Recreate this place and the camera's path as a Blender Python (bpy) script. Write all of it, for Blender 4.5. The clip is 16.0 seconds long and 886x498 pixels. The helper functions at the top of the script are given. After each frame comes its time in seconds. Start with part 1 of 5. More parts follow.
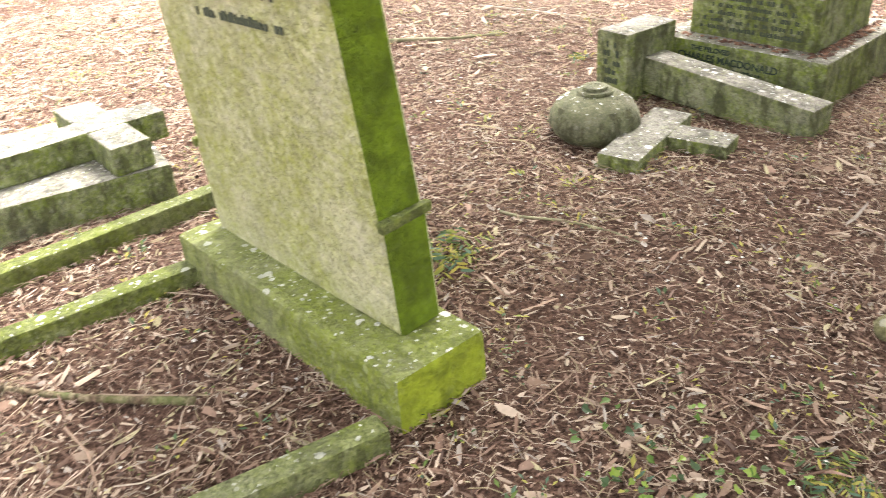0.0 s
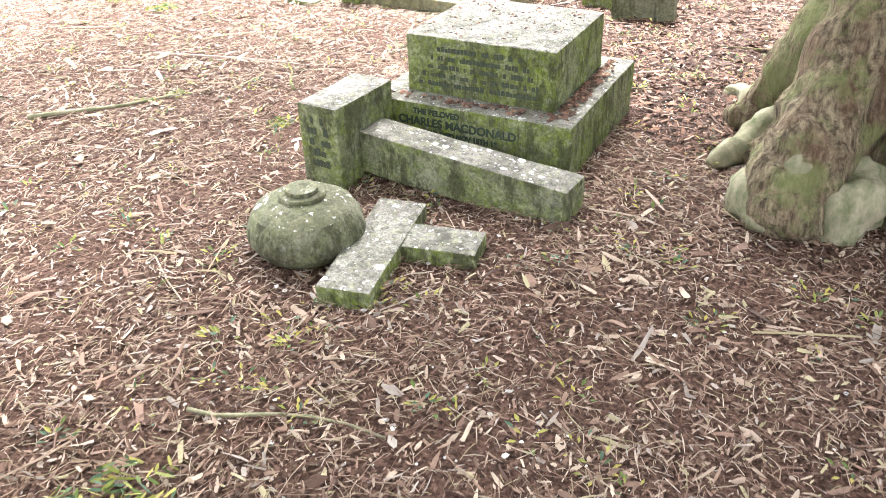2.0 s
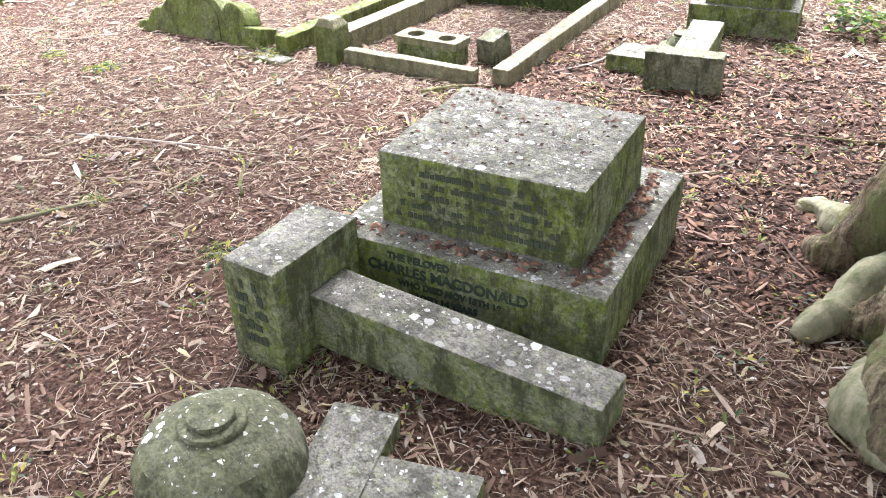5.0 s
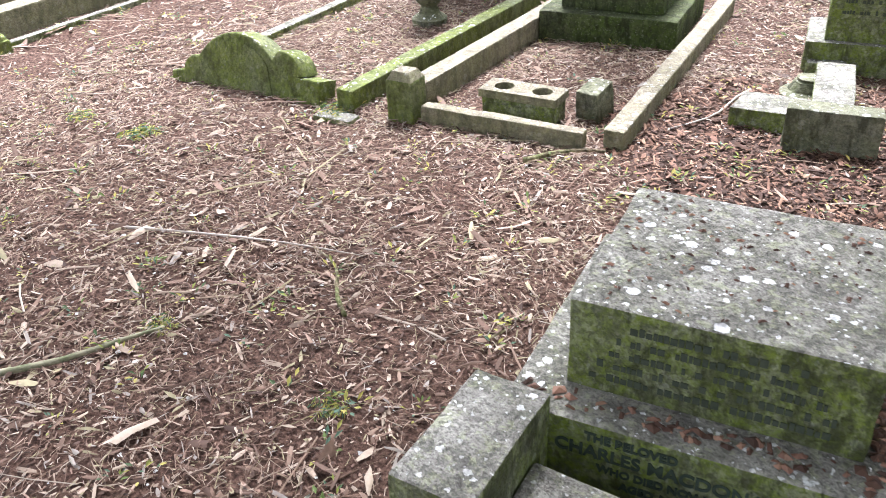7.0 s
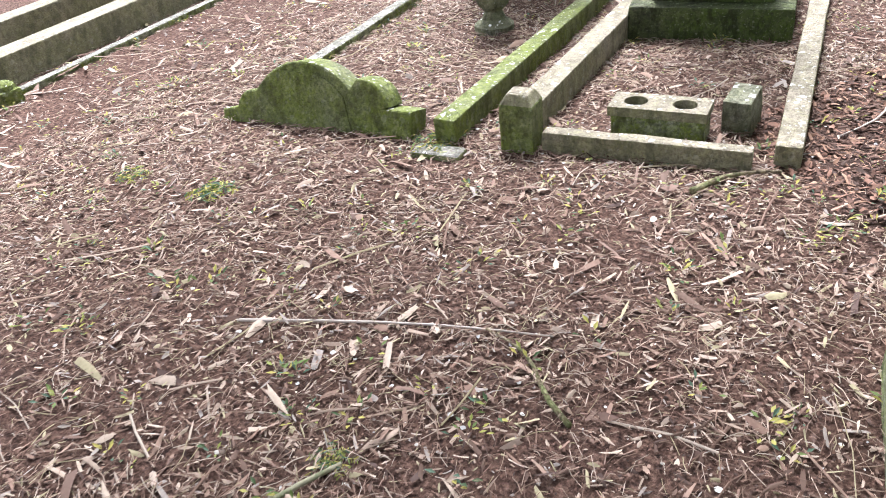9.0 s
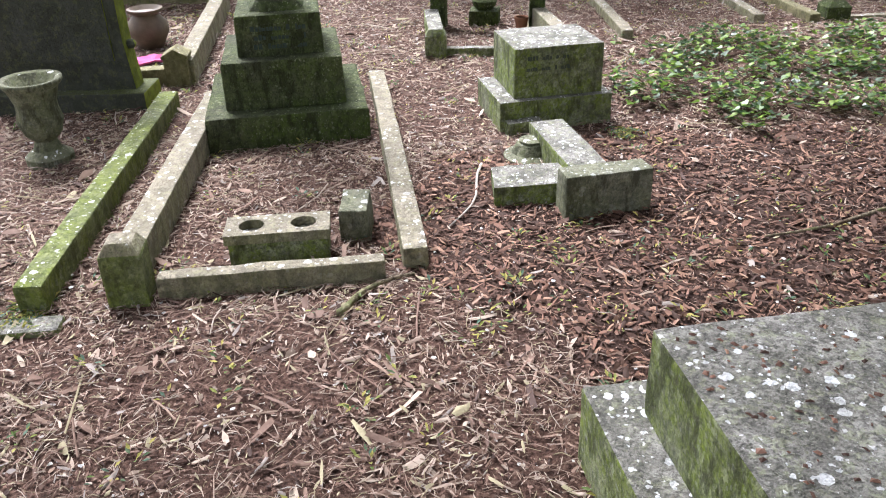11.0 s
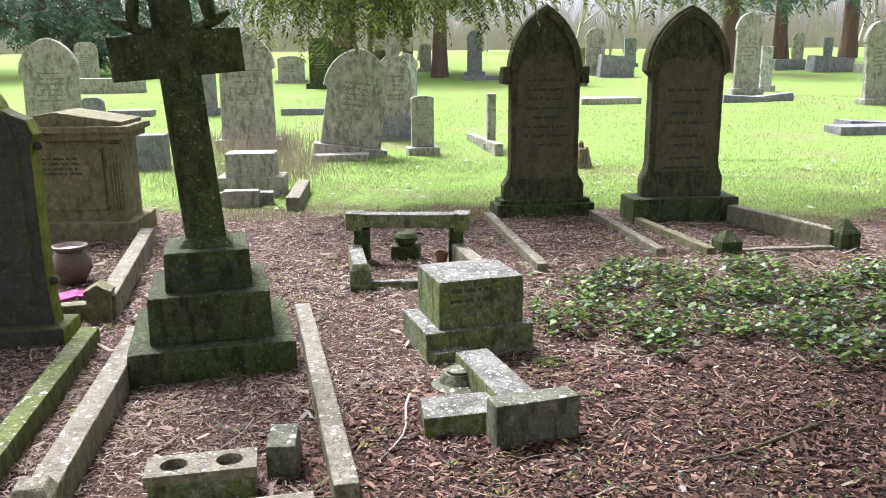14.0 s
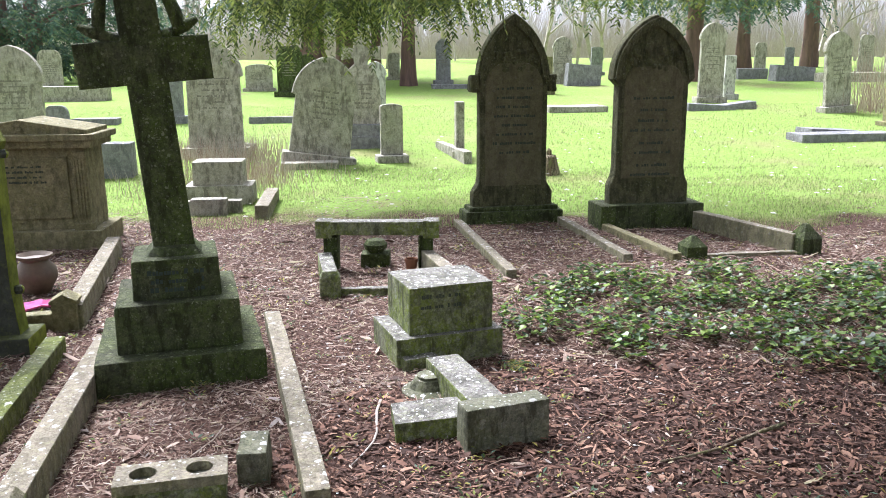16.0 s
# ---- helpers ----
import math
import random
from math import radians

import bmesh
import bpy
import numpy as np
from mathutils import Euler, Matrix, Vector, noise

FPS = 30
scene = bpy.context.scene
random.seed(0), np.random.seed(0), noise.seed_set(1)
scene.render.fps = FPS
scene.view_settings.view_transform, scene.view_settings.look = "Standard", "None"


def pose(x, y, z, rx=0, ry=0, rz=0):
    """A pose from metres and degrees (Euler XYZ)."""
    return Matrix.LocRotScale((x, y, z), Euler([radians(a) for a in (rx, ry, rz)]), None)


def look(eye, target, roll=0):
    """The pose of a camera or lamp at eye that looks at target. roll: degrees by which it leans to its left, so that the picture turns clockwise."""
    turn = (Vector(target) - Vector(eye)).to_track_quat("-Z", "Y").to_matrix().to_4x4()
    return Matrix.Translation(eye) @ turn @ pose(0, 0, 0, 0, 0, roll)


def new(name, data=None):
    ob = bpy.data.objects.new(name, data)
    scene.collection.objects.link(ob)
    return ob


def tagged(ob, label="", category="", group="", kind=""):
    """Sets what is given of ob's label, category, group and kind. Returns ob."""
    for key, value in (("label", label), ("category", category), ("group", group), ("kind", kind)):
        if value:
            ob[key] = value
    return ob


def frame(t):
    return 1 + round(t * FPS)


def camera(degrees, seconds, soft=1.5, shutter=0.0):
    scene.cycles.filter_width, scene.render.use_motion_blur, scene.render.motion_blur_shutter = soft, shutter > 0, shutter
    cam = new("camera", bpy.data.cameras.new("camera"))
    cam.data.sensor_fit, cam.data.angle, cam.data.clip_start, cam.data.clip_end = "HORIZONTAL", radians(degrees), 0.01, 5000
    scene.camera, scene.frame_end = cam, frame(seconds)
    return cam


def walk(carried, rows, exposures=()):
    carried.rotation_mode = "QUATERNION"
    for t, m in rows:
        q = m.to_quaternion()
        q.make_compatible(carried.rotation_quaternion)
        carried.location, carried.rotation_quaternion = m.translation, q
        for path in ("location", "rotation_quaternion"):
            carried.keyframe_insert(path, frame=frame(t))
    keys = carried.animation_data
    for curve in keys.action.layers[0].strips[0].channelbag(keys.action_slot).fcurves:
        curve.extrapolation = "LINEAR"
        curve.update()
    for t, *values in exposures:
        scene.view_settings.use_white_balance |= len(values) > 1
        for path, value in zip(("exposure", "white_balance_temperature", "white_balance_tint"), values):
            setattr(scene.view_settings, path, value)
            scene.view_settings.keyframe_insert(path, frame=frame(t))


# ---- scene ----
cam = camera(56.0, 16.0, soft=0.85, shutter=0.2)
PATH = [
    (0, (3.337, -1.681, 1.347), (1.769, -0.952, 0.342), -4.00),
    (0.5, (3.214, -1.529, 1.332), (1.812, -0.541, 0.303), -5.36),
    (1, (2.955, -1.372, 1.384), (1.701, -0.231, 0.323), -4.23),
    (1.5, (2.827, -1.246, 1.338), (1.589, -0.075, 0.291), -4.16),
    (2, (2.638, -1.042, 1.373), (1.432, 0.153, 0.316), -1.93),
    (2.5, (2.523, -0.909, 1.376), (1.322, 0.285, 0.313), -1.51),
    (3, (2.359, -0.737, 1.357), (1.127, 0.441, 0.312), -2.20),
    (5.3, (1.889, -0.298, 1.382), (0.673, 0.897, 0.336), -1.67),
    (5.5, (1.799, -0.307, 1.389), (0.585, 0.894, 0.347), -1.62),
    (6, (1.612, -0.310, 1.391), (0.420, 0.918, 0.357), -4.94),
    (6.5, (1.434, -0.247, 1.377), (0.253, 0.985, 0.334), -3.81),
    (7, (1.203, -0.147, 1.411), (0.002, 1.062, 0.364), -2.73),
    (7.5, (1.047, -0.122, 1.398), (-0.193, 1.046, 0.351), -1.82),
    (8, (0.799, -0.164, 1.379), (-0.427, 1.016, 0.328), -4.42),
    (8.5, (0.528, -0.212, 1.388), (-0.653, 1.005, 0.328), -7.41),
    (9, (0.366, -0.130, 1.360), (-0.777, 1.121, 0.296), -6.42),
    (9.5, (0.239, -0.027, 1.371), (-0.650, 1.406, 0.296), -3.09),
    (10, (0.184, 0.035, 1.338), (-0.358, 1.642, 0.278), -2.23),
    (10.2, (0.129, 0.092, 1.356), (-0.287, 1.732, 0.289), -1.80),
    (12.3, (0.010, -0.003, 1.425), (-0.185, 1.889, 0.807), -1.06),
    (12.5, (0.007, 0.003, 1.429), (-0.175, 1.910, 0.856), -0.95),
    (13, (-0.000, 0.005, 1.438), (-0.161, 1.933, 0.930), -0.81),
    (13.5, (-0.004, 0.012, 1.434), (-0.142, 1.949, 0.954), -0.75),
    (14, (-0.000, 0.024, 1.427), (-0.073, 1.970, 0.969), -0.45),
    (14.5, (0.003, 0.025, 1.426), (0.011, 1.971, 0.965), 0.02),
    (15, (-0.011, 0.011, 1.437), (0.013, 1.956, 0.975), 0.04),
    (15.5, (-0.024, 0.002, 1.435), (-0.036, 1.951, 0.987), -0.28),
    (16, (-0.000, 0.000, 1.423), (0.000, 1.951, 0.984), -0.32),]
walk(cam, [(t, look(eye, target, roll)) for t, eye, target, roll in PATH],
     exposures=[(0, 3.15, 7000, 12), (1.0, 3.4, 6650, 12), (3.0, 3.2, 6300, 13), (5.5, 2.5, 6050, 15), (7.0, 2.25, 5950, 15), (10.0, 1.9, 5950, 15), (12.4, 1.5, 5900, 18), (16, 1.6, 5800, 18)])

# ---- world and sun: bright overcast ----
world = bpy.data.worlds.new("sky")
scene.world = world
world.use_nodes = True
wn, wl = world.node_tree.nodes, world.node_tree.links
sky = wn.new("ShaderNodeTexSky")
sky.sky_type = "NISHITA"
sky.sun_disc = False
sky.sun_elevation, sky.sun_rotation = radians(56), radians(-37)
sky.dust_density, sky.air_density = 4.0, 0.6
pale = wn.new("ShaderNodeHueSaturation")
pale.inputs["Saturation"].default_value = 0.12
wl.new(sky.outputs[0], pale.inputs["Color"])
wl.new(pale.outputs[0], wn["Background"].inputs["Color"])
wn["Background"].inputs["Strength"].default_value = 0.14
sun = new("sun", bpy.data.lights.new("sun", "SUN"))
sun.data.energy, sun.data.angle, sun.data.color = 2.7, radians(20), (1.0, 0.97, 0.93)
sun.matrix_world = look((-4.5, 6, 11), (0, 0, 0))


# ---- materials ----
def material(name):
    m = bpy.data.materials.new(name)
    m.use_nodes = True
    return m, m.node_tree.nodes, m.node_tree.links, m.node_tree.nodes["Principled BSDF"]


def noise_node(n, l, vec, scale, detail=4.0, rough=0.6):
    t = n.new("ShaderNodeTexNoise")
    t.inputs["Scale"].default_value, t.inputs["Detail"].default_value, t.inputs["Roughness"].default_value = scale, detail, rough
    l.new(vec, t.inputs["Vector"])
    return t.outputs["Fac"]


def ramp(n, l, fac, stops):
    r = n.new("ShaderNodeValToRGB")
    while len(r.color_ramp.elements) < len(stops):
        r.color_ramp.elements.new(0.5)
    for e, (p, c) in zip(r.color_ramp.elements, stops):
        e.position = p
        e.color = (c, c, c, 1) if isinstance(c, float) else (*c, 1)
    l.new(fac, r.inputs["Fac"])
    return r.outputs["Color"]


def mix(n, l, fac, a, b):
    x = n.new("ShaderNodeMix")
    x.data_type = "RGBA"
    for value, i in ((fac, 0), (a, 6), (b, 7)):
        if isinstance(value, (int, float)):
            x.inputs[i].default_value = value
        elif isinstance(value, tuple):
            x.inputs[i].default_value = (*value, 1)
        else:
            l.new(value, x.inputs[i])
    return x.outputs[2]


def calc(n, l, op, a, b):
    x = n.new("ShaderNodeMath")
    x.operation = op
    for value, i in ((a, 0), (b, 1)):
        if isinstance(value, (int, float)):
            x.inputs[i].default_value = value
        else:
            l.new(value, x.inputs[i])
    return x.outputs[0]


def bump(n, l, p, height, strength, distance):
    b = n.new("ShaderNodeBump")
    b.inputs["Strength"].default_value, b.inputs["Distance"].default_value = strength, distance
    l.new(height, b.inputs["Height"])
    l.new(b.outputs[0], p.inputs["Normal"])


def lichen_spots(n, l, pos, scale):
    """Roundish crusts of uneven size with ragged edges: one per cell, about half of the cells left bare."""
    warp = n.new("ShaderNodeVectorMath")
    warp.operation = "MULTIPLY_ADD"
    nz = n.new("ShaderNodeTexNoise")
    nz.inputs["Scale"].default_value = 90
    l.new(pos, nz.inputs["Vector"])
    l.new(nz.outputs["Color"], warp.inputs[0])
    warp.inputs[1].default_value = (0.016, 0.016, 0.016)
    l.new(pos, warp.inputs[2])
    vo = n.new("ShaderNodeTexVoronoi")
    vo.inputs["Scale"].default_value = scale
    l.new(warp.outputs[0], vo.inputs["Vector"])
    sepc = n.new("ShaderNodeSeparateColor")
    l.new(vo.outputs["Color"], sepc.inputs[0])
    radius = ramp(n, l, sepc.outputs[0], [(0.30, 0.0), (0.70, 0.15), (1.0, 0.42)])
    return ramp(n, l, calc(n, l, "SUBTRACT", radius, vo.outputs["Distance"]), [(0.0, 0.0), (0.035, 1.0)])


def streaks(n, l, pos):
    mp = n.new("ShaderNodeMapping")
    mp.inputs["Scale"].default_value = (1, 1, 0.35)
    l.new(pos, mp.inputs["Vector"])
    return mp.outputs[0]


def stone_material(name, light, dark, moss, moss_side, moss_top, spots, stain=0.5, end_amount=0.0, end_col=None, side_spots=0.12, lichen=(0.82, 0.83, 0.82), drip_shade=0.7, spot_scale=26):
    """Weathered stone: grain, dark crust, green algae (more on upright faces), pale lichen and droppings on tops, shade
    of upright faces in dark drip streaks.
    """
    m, n, l, p = material(name)
    pos = n.new("ShaderNodeNewGeometry").outputs["Position"]
    sep = n.new("ShaderNodeSeparateXYZ")
    l.new(n.new("ShaderNodeNewGeometry").outputs["True Normal"], sep.inputs[0])
    top = ramp(n, l, sep.outputs["Z"], [(0.55, 0.0), (0.8, 1.0)])
    grain = noise_node(n, l, pos, 160, 3, 0.7)
    blot = noise_node(n, l, pos, 9, 6, 0.65)
    patch = noise_node(n, l, pos, 3.2, 5, 0.6)
    col = mix(n, l, ramp(n, l, blot, [(0.35, 0.0), (0.65, 1.0)]), dark, light)
    col = mix(n, l, calc(n, l, "MULTIPLY", ramp(n, l, grain, [(0.3, 1.0), (0.55, 0.0)]), stain), col, (0.03, 0.032, 0.028))
    amount = mix(n, l, top, (moss_side,) * 3, (moss_top,) * 3)
    mm = calc(n, l, "MULTIPLY", ramp(n, l, patch, [(0.3, 0.35), (0.56, 1.0)]), amount)
    mm = calc(n, l, "MULTIPLY", mm, ramp(n, l, noise_node(n, l, pos, 45, 4, 0.7), [(0.25, 0.45), (0.6, 1.0)]))
    # Faces turned along x take a tone of their own
    ends = ramp(n, l, calc(n, l, "ABSOLUTE", sep.outputs["X"], 0), [(0.72, 0.0), (0.86, 1.0)])
    mm = calc(n, l, "MAXIMUM", mm, calc(n, l, "MULTIPLY", ends, end_amount))
    green = mix(n, l, noise_node(n, l, pos, 14, 4), moss, tuple(c * 0.38 for c in moss))
    col = mix(n, l, mm, col, green)
    pale = ramp(n, l, noise_node(n, l, pos, 34, 5, 0.7), [(0.53, 0.0), (0.60, 1.0)])
    col = mix(n, l, calc(n, l, "MULTIPLY", pale, 0.45), col, tuple(min(1.0, 0.5 * c + 0.6 * d) for c, d in zip(moss, light)))
    crust = ramp(n, l, noise_node(n, l, pos, 21, 7, 0.78), [(0.49, 0.0), (0.58, 1.0)])
    fleck = ramp(n, l, noise_node(n, l, pos, 75, 4, 0.7), [(0.52, 0.0), (0.60, 1.0)])
    col = mix(n, l, calc(n, l, "MULTIPLY", crust, stain * 0.75), col, tuple(c * 0.3 for c in dark))
    col = mix(n, l, calc(n, l, "MULTIPLY", fleck, stain * 0.55), col, tuple(c * 0.4 for c in dark))
    big = lichen_spots(n, l, pos, spot_scale)
    small = lichen_spots(n, l, pos, spot_scale * 2.4)
    where = ramp(n, l, patch, [(0.38, 0.35), (0.55, 1.0)])
    sp = calc(n, l, "MULTIPLY", calc(n, l, "MAXIMUM", big, calc(n, l, "MULTIPLY", small, 0.8)), where)
    sp = calc(n, l, "MULTIPLY", sp, mix(n, l, top, (spots * side_spots,) * 3, (spots,) * 3))
    col = mix(n, l, sp, col, lichen)
    # Drip streaks on upright faces, which also paint these sides darker as if shaded
    side_streak = noise_node(n, l, streaks(n, l, pos), 16, 5, 0.7)
    upright = calc(n, l, "SUBTRACT", 1.0, top)
    col = mix(n, l, calc(n, l, "MULTIPLY", calc(n, l, "MULTIPLY", ramp(n, l, side_streak, [(0.50, 0.0), (0.60, 1.0)]), upright), drip_shade), col, tuple(0.10 * c + 0.12 * d for c, d in zip(moss, dark)))
    if end_col:
        shade = mix(n, l, ramp(n, l, noise_node(n, l, pos, 11, 5, 0.65), [(0.4, 0.0), (0.62, 1.0)]), end_col, tuple(c * 0.5 for c in end_col))
        col = mix(n, l, calc(n, l, "MULTIPLY", ends, end_amount), col, shade)
    l.new(col, p.inputs["Base Color"])
    p.inputs["Roughness"].default_value = 0.9
    p.inputs["Specular IOR Level"].default_value = 0.25
    bump(n, l, p, calc(n, l, "ADD", calc(n, l, "MULTIPLY", grain, 0.5), calc(n, l, "ADD", blot, calc(n, l, "MULTIPLY", fleck, -0.3))), 0.9, 0.016)
    return m


def plain_material(name, a, b, scale=30, roughness=0.85, relief=0.4, metallic=0.0, stretch=None):
    m, n, l, p = material(name)
    pos = n.new("ShaderNodeNewGeometry").outputs["Position"]
    if stretch:
        mp = n.new("ShaderNodeMapping")
        mp.inputs["Scale"].default_value = stretch
        l.new(pos, mp.inputs["Vector"])
        pos = mp.outputs[0]
    f = noise_node(n, l, pos, scale, 5, 0.65)
    g = noise_node(n, l, pos, scale * 0.22, 3, 0.6)
    col = mix(n, l, ramp(n, l, f, [(0.32, 0.0), (0.68, 1.0)]), a, b)
    col = mix(n, l, calc(n, l, "MULTIPLY", ramp(n, l, g, [(0.4, 0.0), (0.7, 1.0)]), 0.5), col, tuple(0.5 * (x + y) * 0.7 for x, y in zip(a, b)))
    l.new(col, p.inputs["Base Color"])
    p.inputs["Roughness"].default_value, p.inputs["Metallic"].default_value = roughness, metallic
    p.inputs["Specular IOR Level"].default_value = 0.3
    bump(n, l, p, f, relief, 0.01)
    return m


def bark_material(name, light, dark, moss):
    """Stringy furrowed bark with reddish strips and thin moss in patches."""
    m, n, l, p = material(name)
    pos = n.new("ShaderNodeNewGeometry").outputs["Position"]
    mp = n.new("ShaderNodeMapping")
    mp.inputs["Scale"].default_value = (1, 1, 0.16)
    l.new(pos, mp.inputs["Vector"])
    strip = noise_node(n, l, mp.outputs[0], 48, 6, 0.7)
    broad = noise_node(n, l, mp.outputs[0], 11, 3, 0.6)
    crack = noise_node(n, l, pos, 42, 6, 0.75)
    col = mix(n, l, ramp(n, l, strip, [(0.38, 0.0), (0.62, 1.0)]), dark, light)
    col = mix(n, l, calc(n, l, "MULTIPLY", ramp(n, l, broad, [(0.45, 0.0), (0.62, 1.0)]), 0.55), col, (0.15, 0.085, 0.055))
    col = mix(n, l, calc(n, l, "MULTIPLY", ramp(n, l, crack, [(0.50, 0.0), (0.60, 1.0)]), 0.5), col, tuple(c * 0.6 for c in dark))
    patch = ramp(n, l, noise_node(n, l, pos, 6, 5, 0.7), [(0.48, 0.0), (0.60, 1.0)])
    col = mix(n, l, calc(n, l, "MULTIPLY", patch, 0.7), col, moss)
    l.new(col, p.inputs["Base Color"])
    p.inputs["Roughness"].default_value = 0.92
    p.inputs["Specular IOR Level"].default_value = 0.2
    bump(n, l, p, calc(n, l, "ADD", strip, calc(n, l, "MULTIPLY", crack, 0.5)), 1.0, 0.03)
    return m


def island_material(name, colours, roughness=0.8, translucent=0.0):
    """Scattered small pieces: each takes its own colour from the list."""
    m, n, l, p = material(name)
    g = n.new("ShaderNodeNewGeometry")
    step = 1.0 / len(colours)
    r = n.new("ShaderNodeValToRGB")
    r.color_ramp.interpolation = "CONSTANT"
    while len(r.color_ramp.elements) < len(colours):
        r.color_ramp.elements.new(0.5)
    for i, (e, c) in enumerate(zip(r.color_ramp.elements, colours)):
        e.position, e.color = i * step, (*c, 1)
    l.new(g.outputs["Random Per Island"], r.inputs["Fac"])
    f = noise_node(n, l, g.outputs["Position"], 90, 3, 0.6)
    col = mix(n, l, calc(n, l, "MULTIPLY", f, 0.55), r.outputs["Color"], (0.05, 0.035, 0.025))
    l.new(col, p.inputs["Base Color"])
    p.inputs["Roughness"].default_value = roughness
    p.inputs["Specular IOR Level"].default_value = 0.3
    if translucent:
        t = n.new("ShaderNodeBsdfTranslucent")
        l.new(r.outputs["Color"], t.inputs["Color"])
        x = n.new("ShaderNodeMixShader")
        x.inputs[0].default_value = translucent
        l.new(p.outputs[0], x.inputs[1])
        l.new(t.outputs[0], x.inputs[2])
        l.new(x.outputs[0], n["Material Output"].inputs["Surface"])
    return m


GREY, GREYD = (0.42, 0.40, 0.37), (0.17, 0.16, 0.145)
STONE = stone_material("mossy_grey_stone", GREY, GREYD, (0.25, 0.33, 0.045), 1.0, 0.10, 1.0, 0.62)
STONE_BRIGHT = stone_material("bright_algae_stone", (0.72, 0.69, 0.60), (0.52, 0.50, 0.36), (0.36, 0.42, 0.03), 0.78, 0.7, 0.35, 0.22, 0.95, drip_shade=0.15, end_col=(0.14, 0.22, 0.012), side_spots=0.15)
STONE_GREEN = stone_material("green_algae_stone", (0.26, 0.26, 0.19), (0.13, 0.145, 0.08), (0.22, 0.28, 0.032), 0.9, 0.85, 0.6, 0.5, drip_shade=0.5)
STONE_BASE = stone_material("bright_green_base", (0.30, 0.30, 0.21), (0.16, 0.17, 0.10), (0.28, 0.36, 0.03), 0.9, 0.8, 0.7, 0.35, 0.75, end_col=(0.34, 0.42, 0.025), drip_shade=0.35)
STONE_URN = stone_material("grey_green_urn_stone", (0.34, 0.33, 0.27), (0.2, 0.2, 0.15), (0.17, 0.20, 0.06), 0.7, 0.6, 1.0)
STONE_DARK = stone_material("dark_algae_stone", (0.12, 0.115, 0.08), (0.05, 0.05, 0.034), (0.10, 0.155, 0.022), 0.95, 0.6, 0.6, 0.6, side_spots=0.9, lichen=(0.30, 0.33, 0.20), spot_scale=52)
STONE_SMOOTH = stone_material("smooth_dark_stone", (0.075, 0.08, 0.07), (0.045, 0.048, 0.04), (0.16, 0.19, 0.03), 0.12, 0.6, 0.1, 0.2, 0.9, end_col=(0.24, 0.29, 0.03), drip_shade=0.2)
STONE_GOTHIC = stone_material("dark_brown_headstone", (0.17, 0.155, 0.10), (0.085, 0.08, 0.05), (0.11, 0.14, 0.025), 0.6, 0.5, 0.5, 0.55, side_spots=0.5, lichen=(0.36, 0.38, 0.26), spot_scale=45, drip_shade=0.6)
STONE_PANEL = stone_material("brown_headstone_face", (0.19, 0.17, 0.10), (0.13, 0.117, 0.07), (0.13, 0.15, 0.035), 0.35, 0.5, 0.3, 0.35, drip_shade=0.25)
STONE_PALE = stone_material("pale_kerb_stone", (0.41, 0.36, 0.28), (0.27, 0.24, 0.185), (0.22, 0.25, 0.06), 0.6, 0.15, 0.7, 0.45, drip_shade=0.4)
STONE_BROWN = stone_material("brown_sandstone", (0.43, 0.38, 0.23), (0.24, 0.22, 0.13), (0.18, 0.19, 0.05), 0.65, 0.4, 0.3, 0.4, drip_shade=0.4)
STONE_FAR = stone_material("weathered_far_stone", (0.70, 0.66, 0.58), (0.40, 0.38, 0.32), (0.33, 0.34, 0.15), 0.4, 0.3, 0.3, 0.4, drip_shade=0.55)
STONE_WHITE = stone_material("white_stone", (0.72, 0.71, 0.68), (0.5, 0.49, 0.46), (0.4, 0.4, 0.3), 0.2, 0.2, 0.1, 0.2)
STONE_SLATE = stone_material("slate_grey_stone", (0.40, 0.40, 0.42), (0.22, 0.22, 0.24), (0.2, 0.22, 0.12), 0.25, 0.2, 0.5, 0.35, drip_shade=0.3)
LETTER = plain_material("dark_lettering", (0.025, 0.04, 0.03), (0.05, 0.07, 0.05), 60)
LETTER_FAR = plain_material("weathered_lettering", (0.25, 0.24, 0.19), (0.18, 0.17, 0.13), 60)
LETTER_FADED = plain_material("faded_lettering", (0.035, 0.048, 0.033), (0.065, 0.078, 0.05), 60)
BARK = bark_material("yew_bark", (0.40, 0.33, 0.22), (0.075, 0.058, 0.038), (0.20, 0.24, 0.09))
BARK_GREEN = plain_material("algae_on_roots", (0.34, 0.31, 0.22), (0.10, 0.12, 0.055), 24, 0.9, 1.0, stretch=(1, 1, 0.5))
BARK_FAR = plain_material("far_bark", (0.20, 0.125, 0.10), (0.09, 0.06, 0.05), 8, 0.9, 0.8, stretch=(1, 1, 0.2))
TWIG_FAR = plain_material("bare_twigs", (0.50, 0.45, 0.40), (0.33, 0.29, 0.25), 5)
CERAMIC = plain_material("brown_glazed_ceramic", (0.16, 0.12, 0.08), (0.09, 0.07, 0.05), 12, 0.5, 0.2)
TERRACOTTA = plain_material("terracotta", (0.30, 0.13, 0.07), (0.2, 0.09, 0.05), 25)
PINK = plain_material("faded_pink_cloth", (0.70, 0.16, 0.36), (0.55, 0.11, 0.28), 20)
HOLE_FILL = plain_material("dark_hole_fill", (0.045, 0.03, 0.022), (0.02, 0.014, 0.01), 40)
BRICK = plain_material("far_brick", (0.35, 0.10, 0.06), (0.25, 0.08, 0.05), 3)
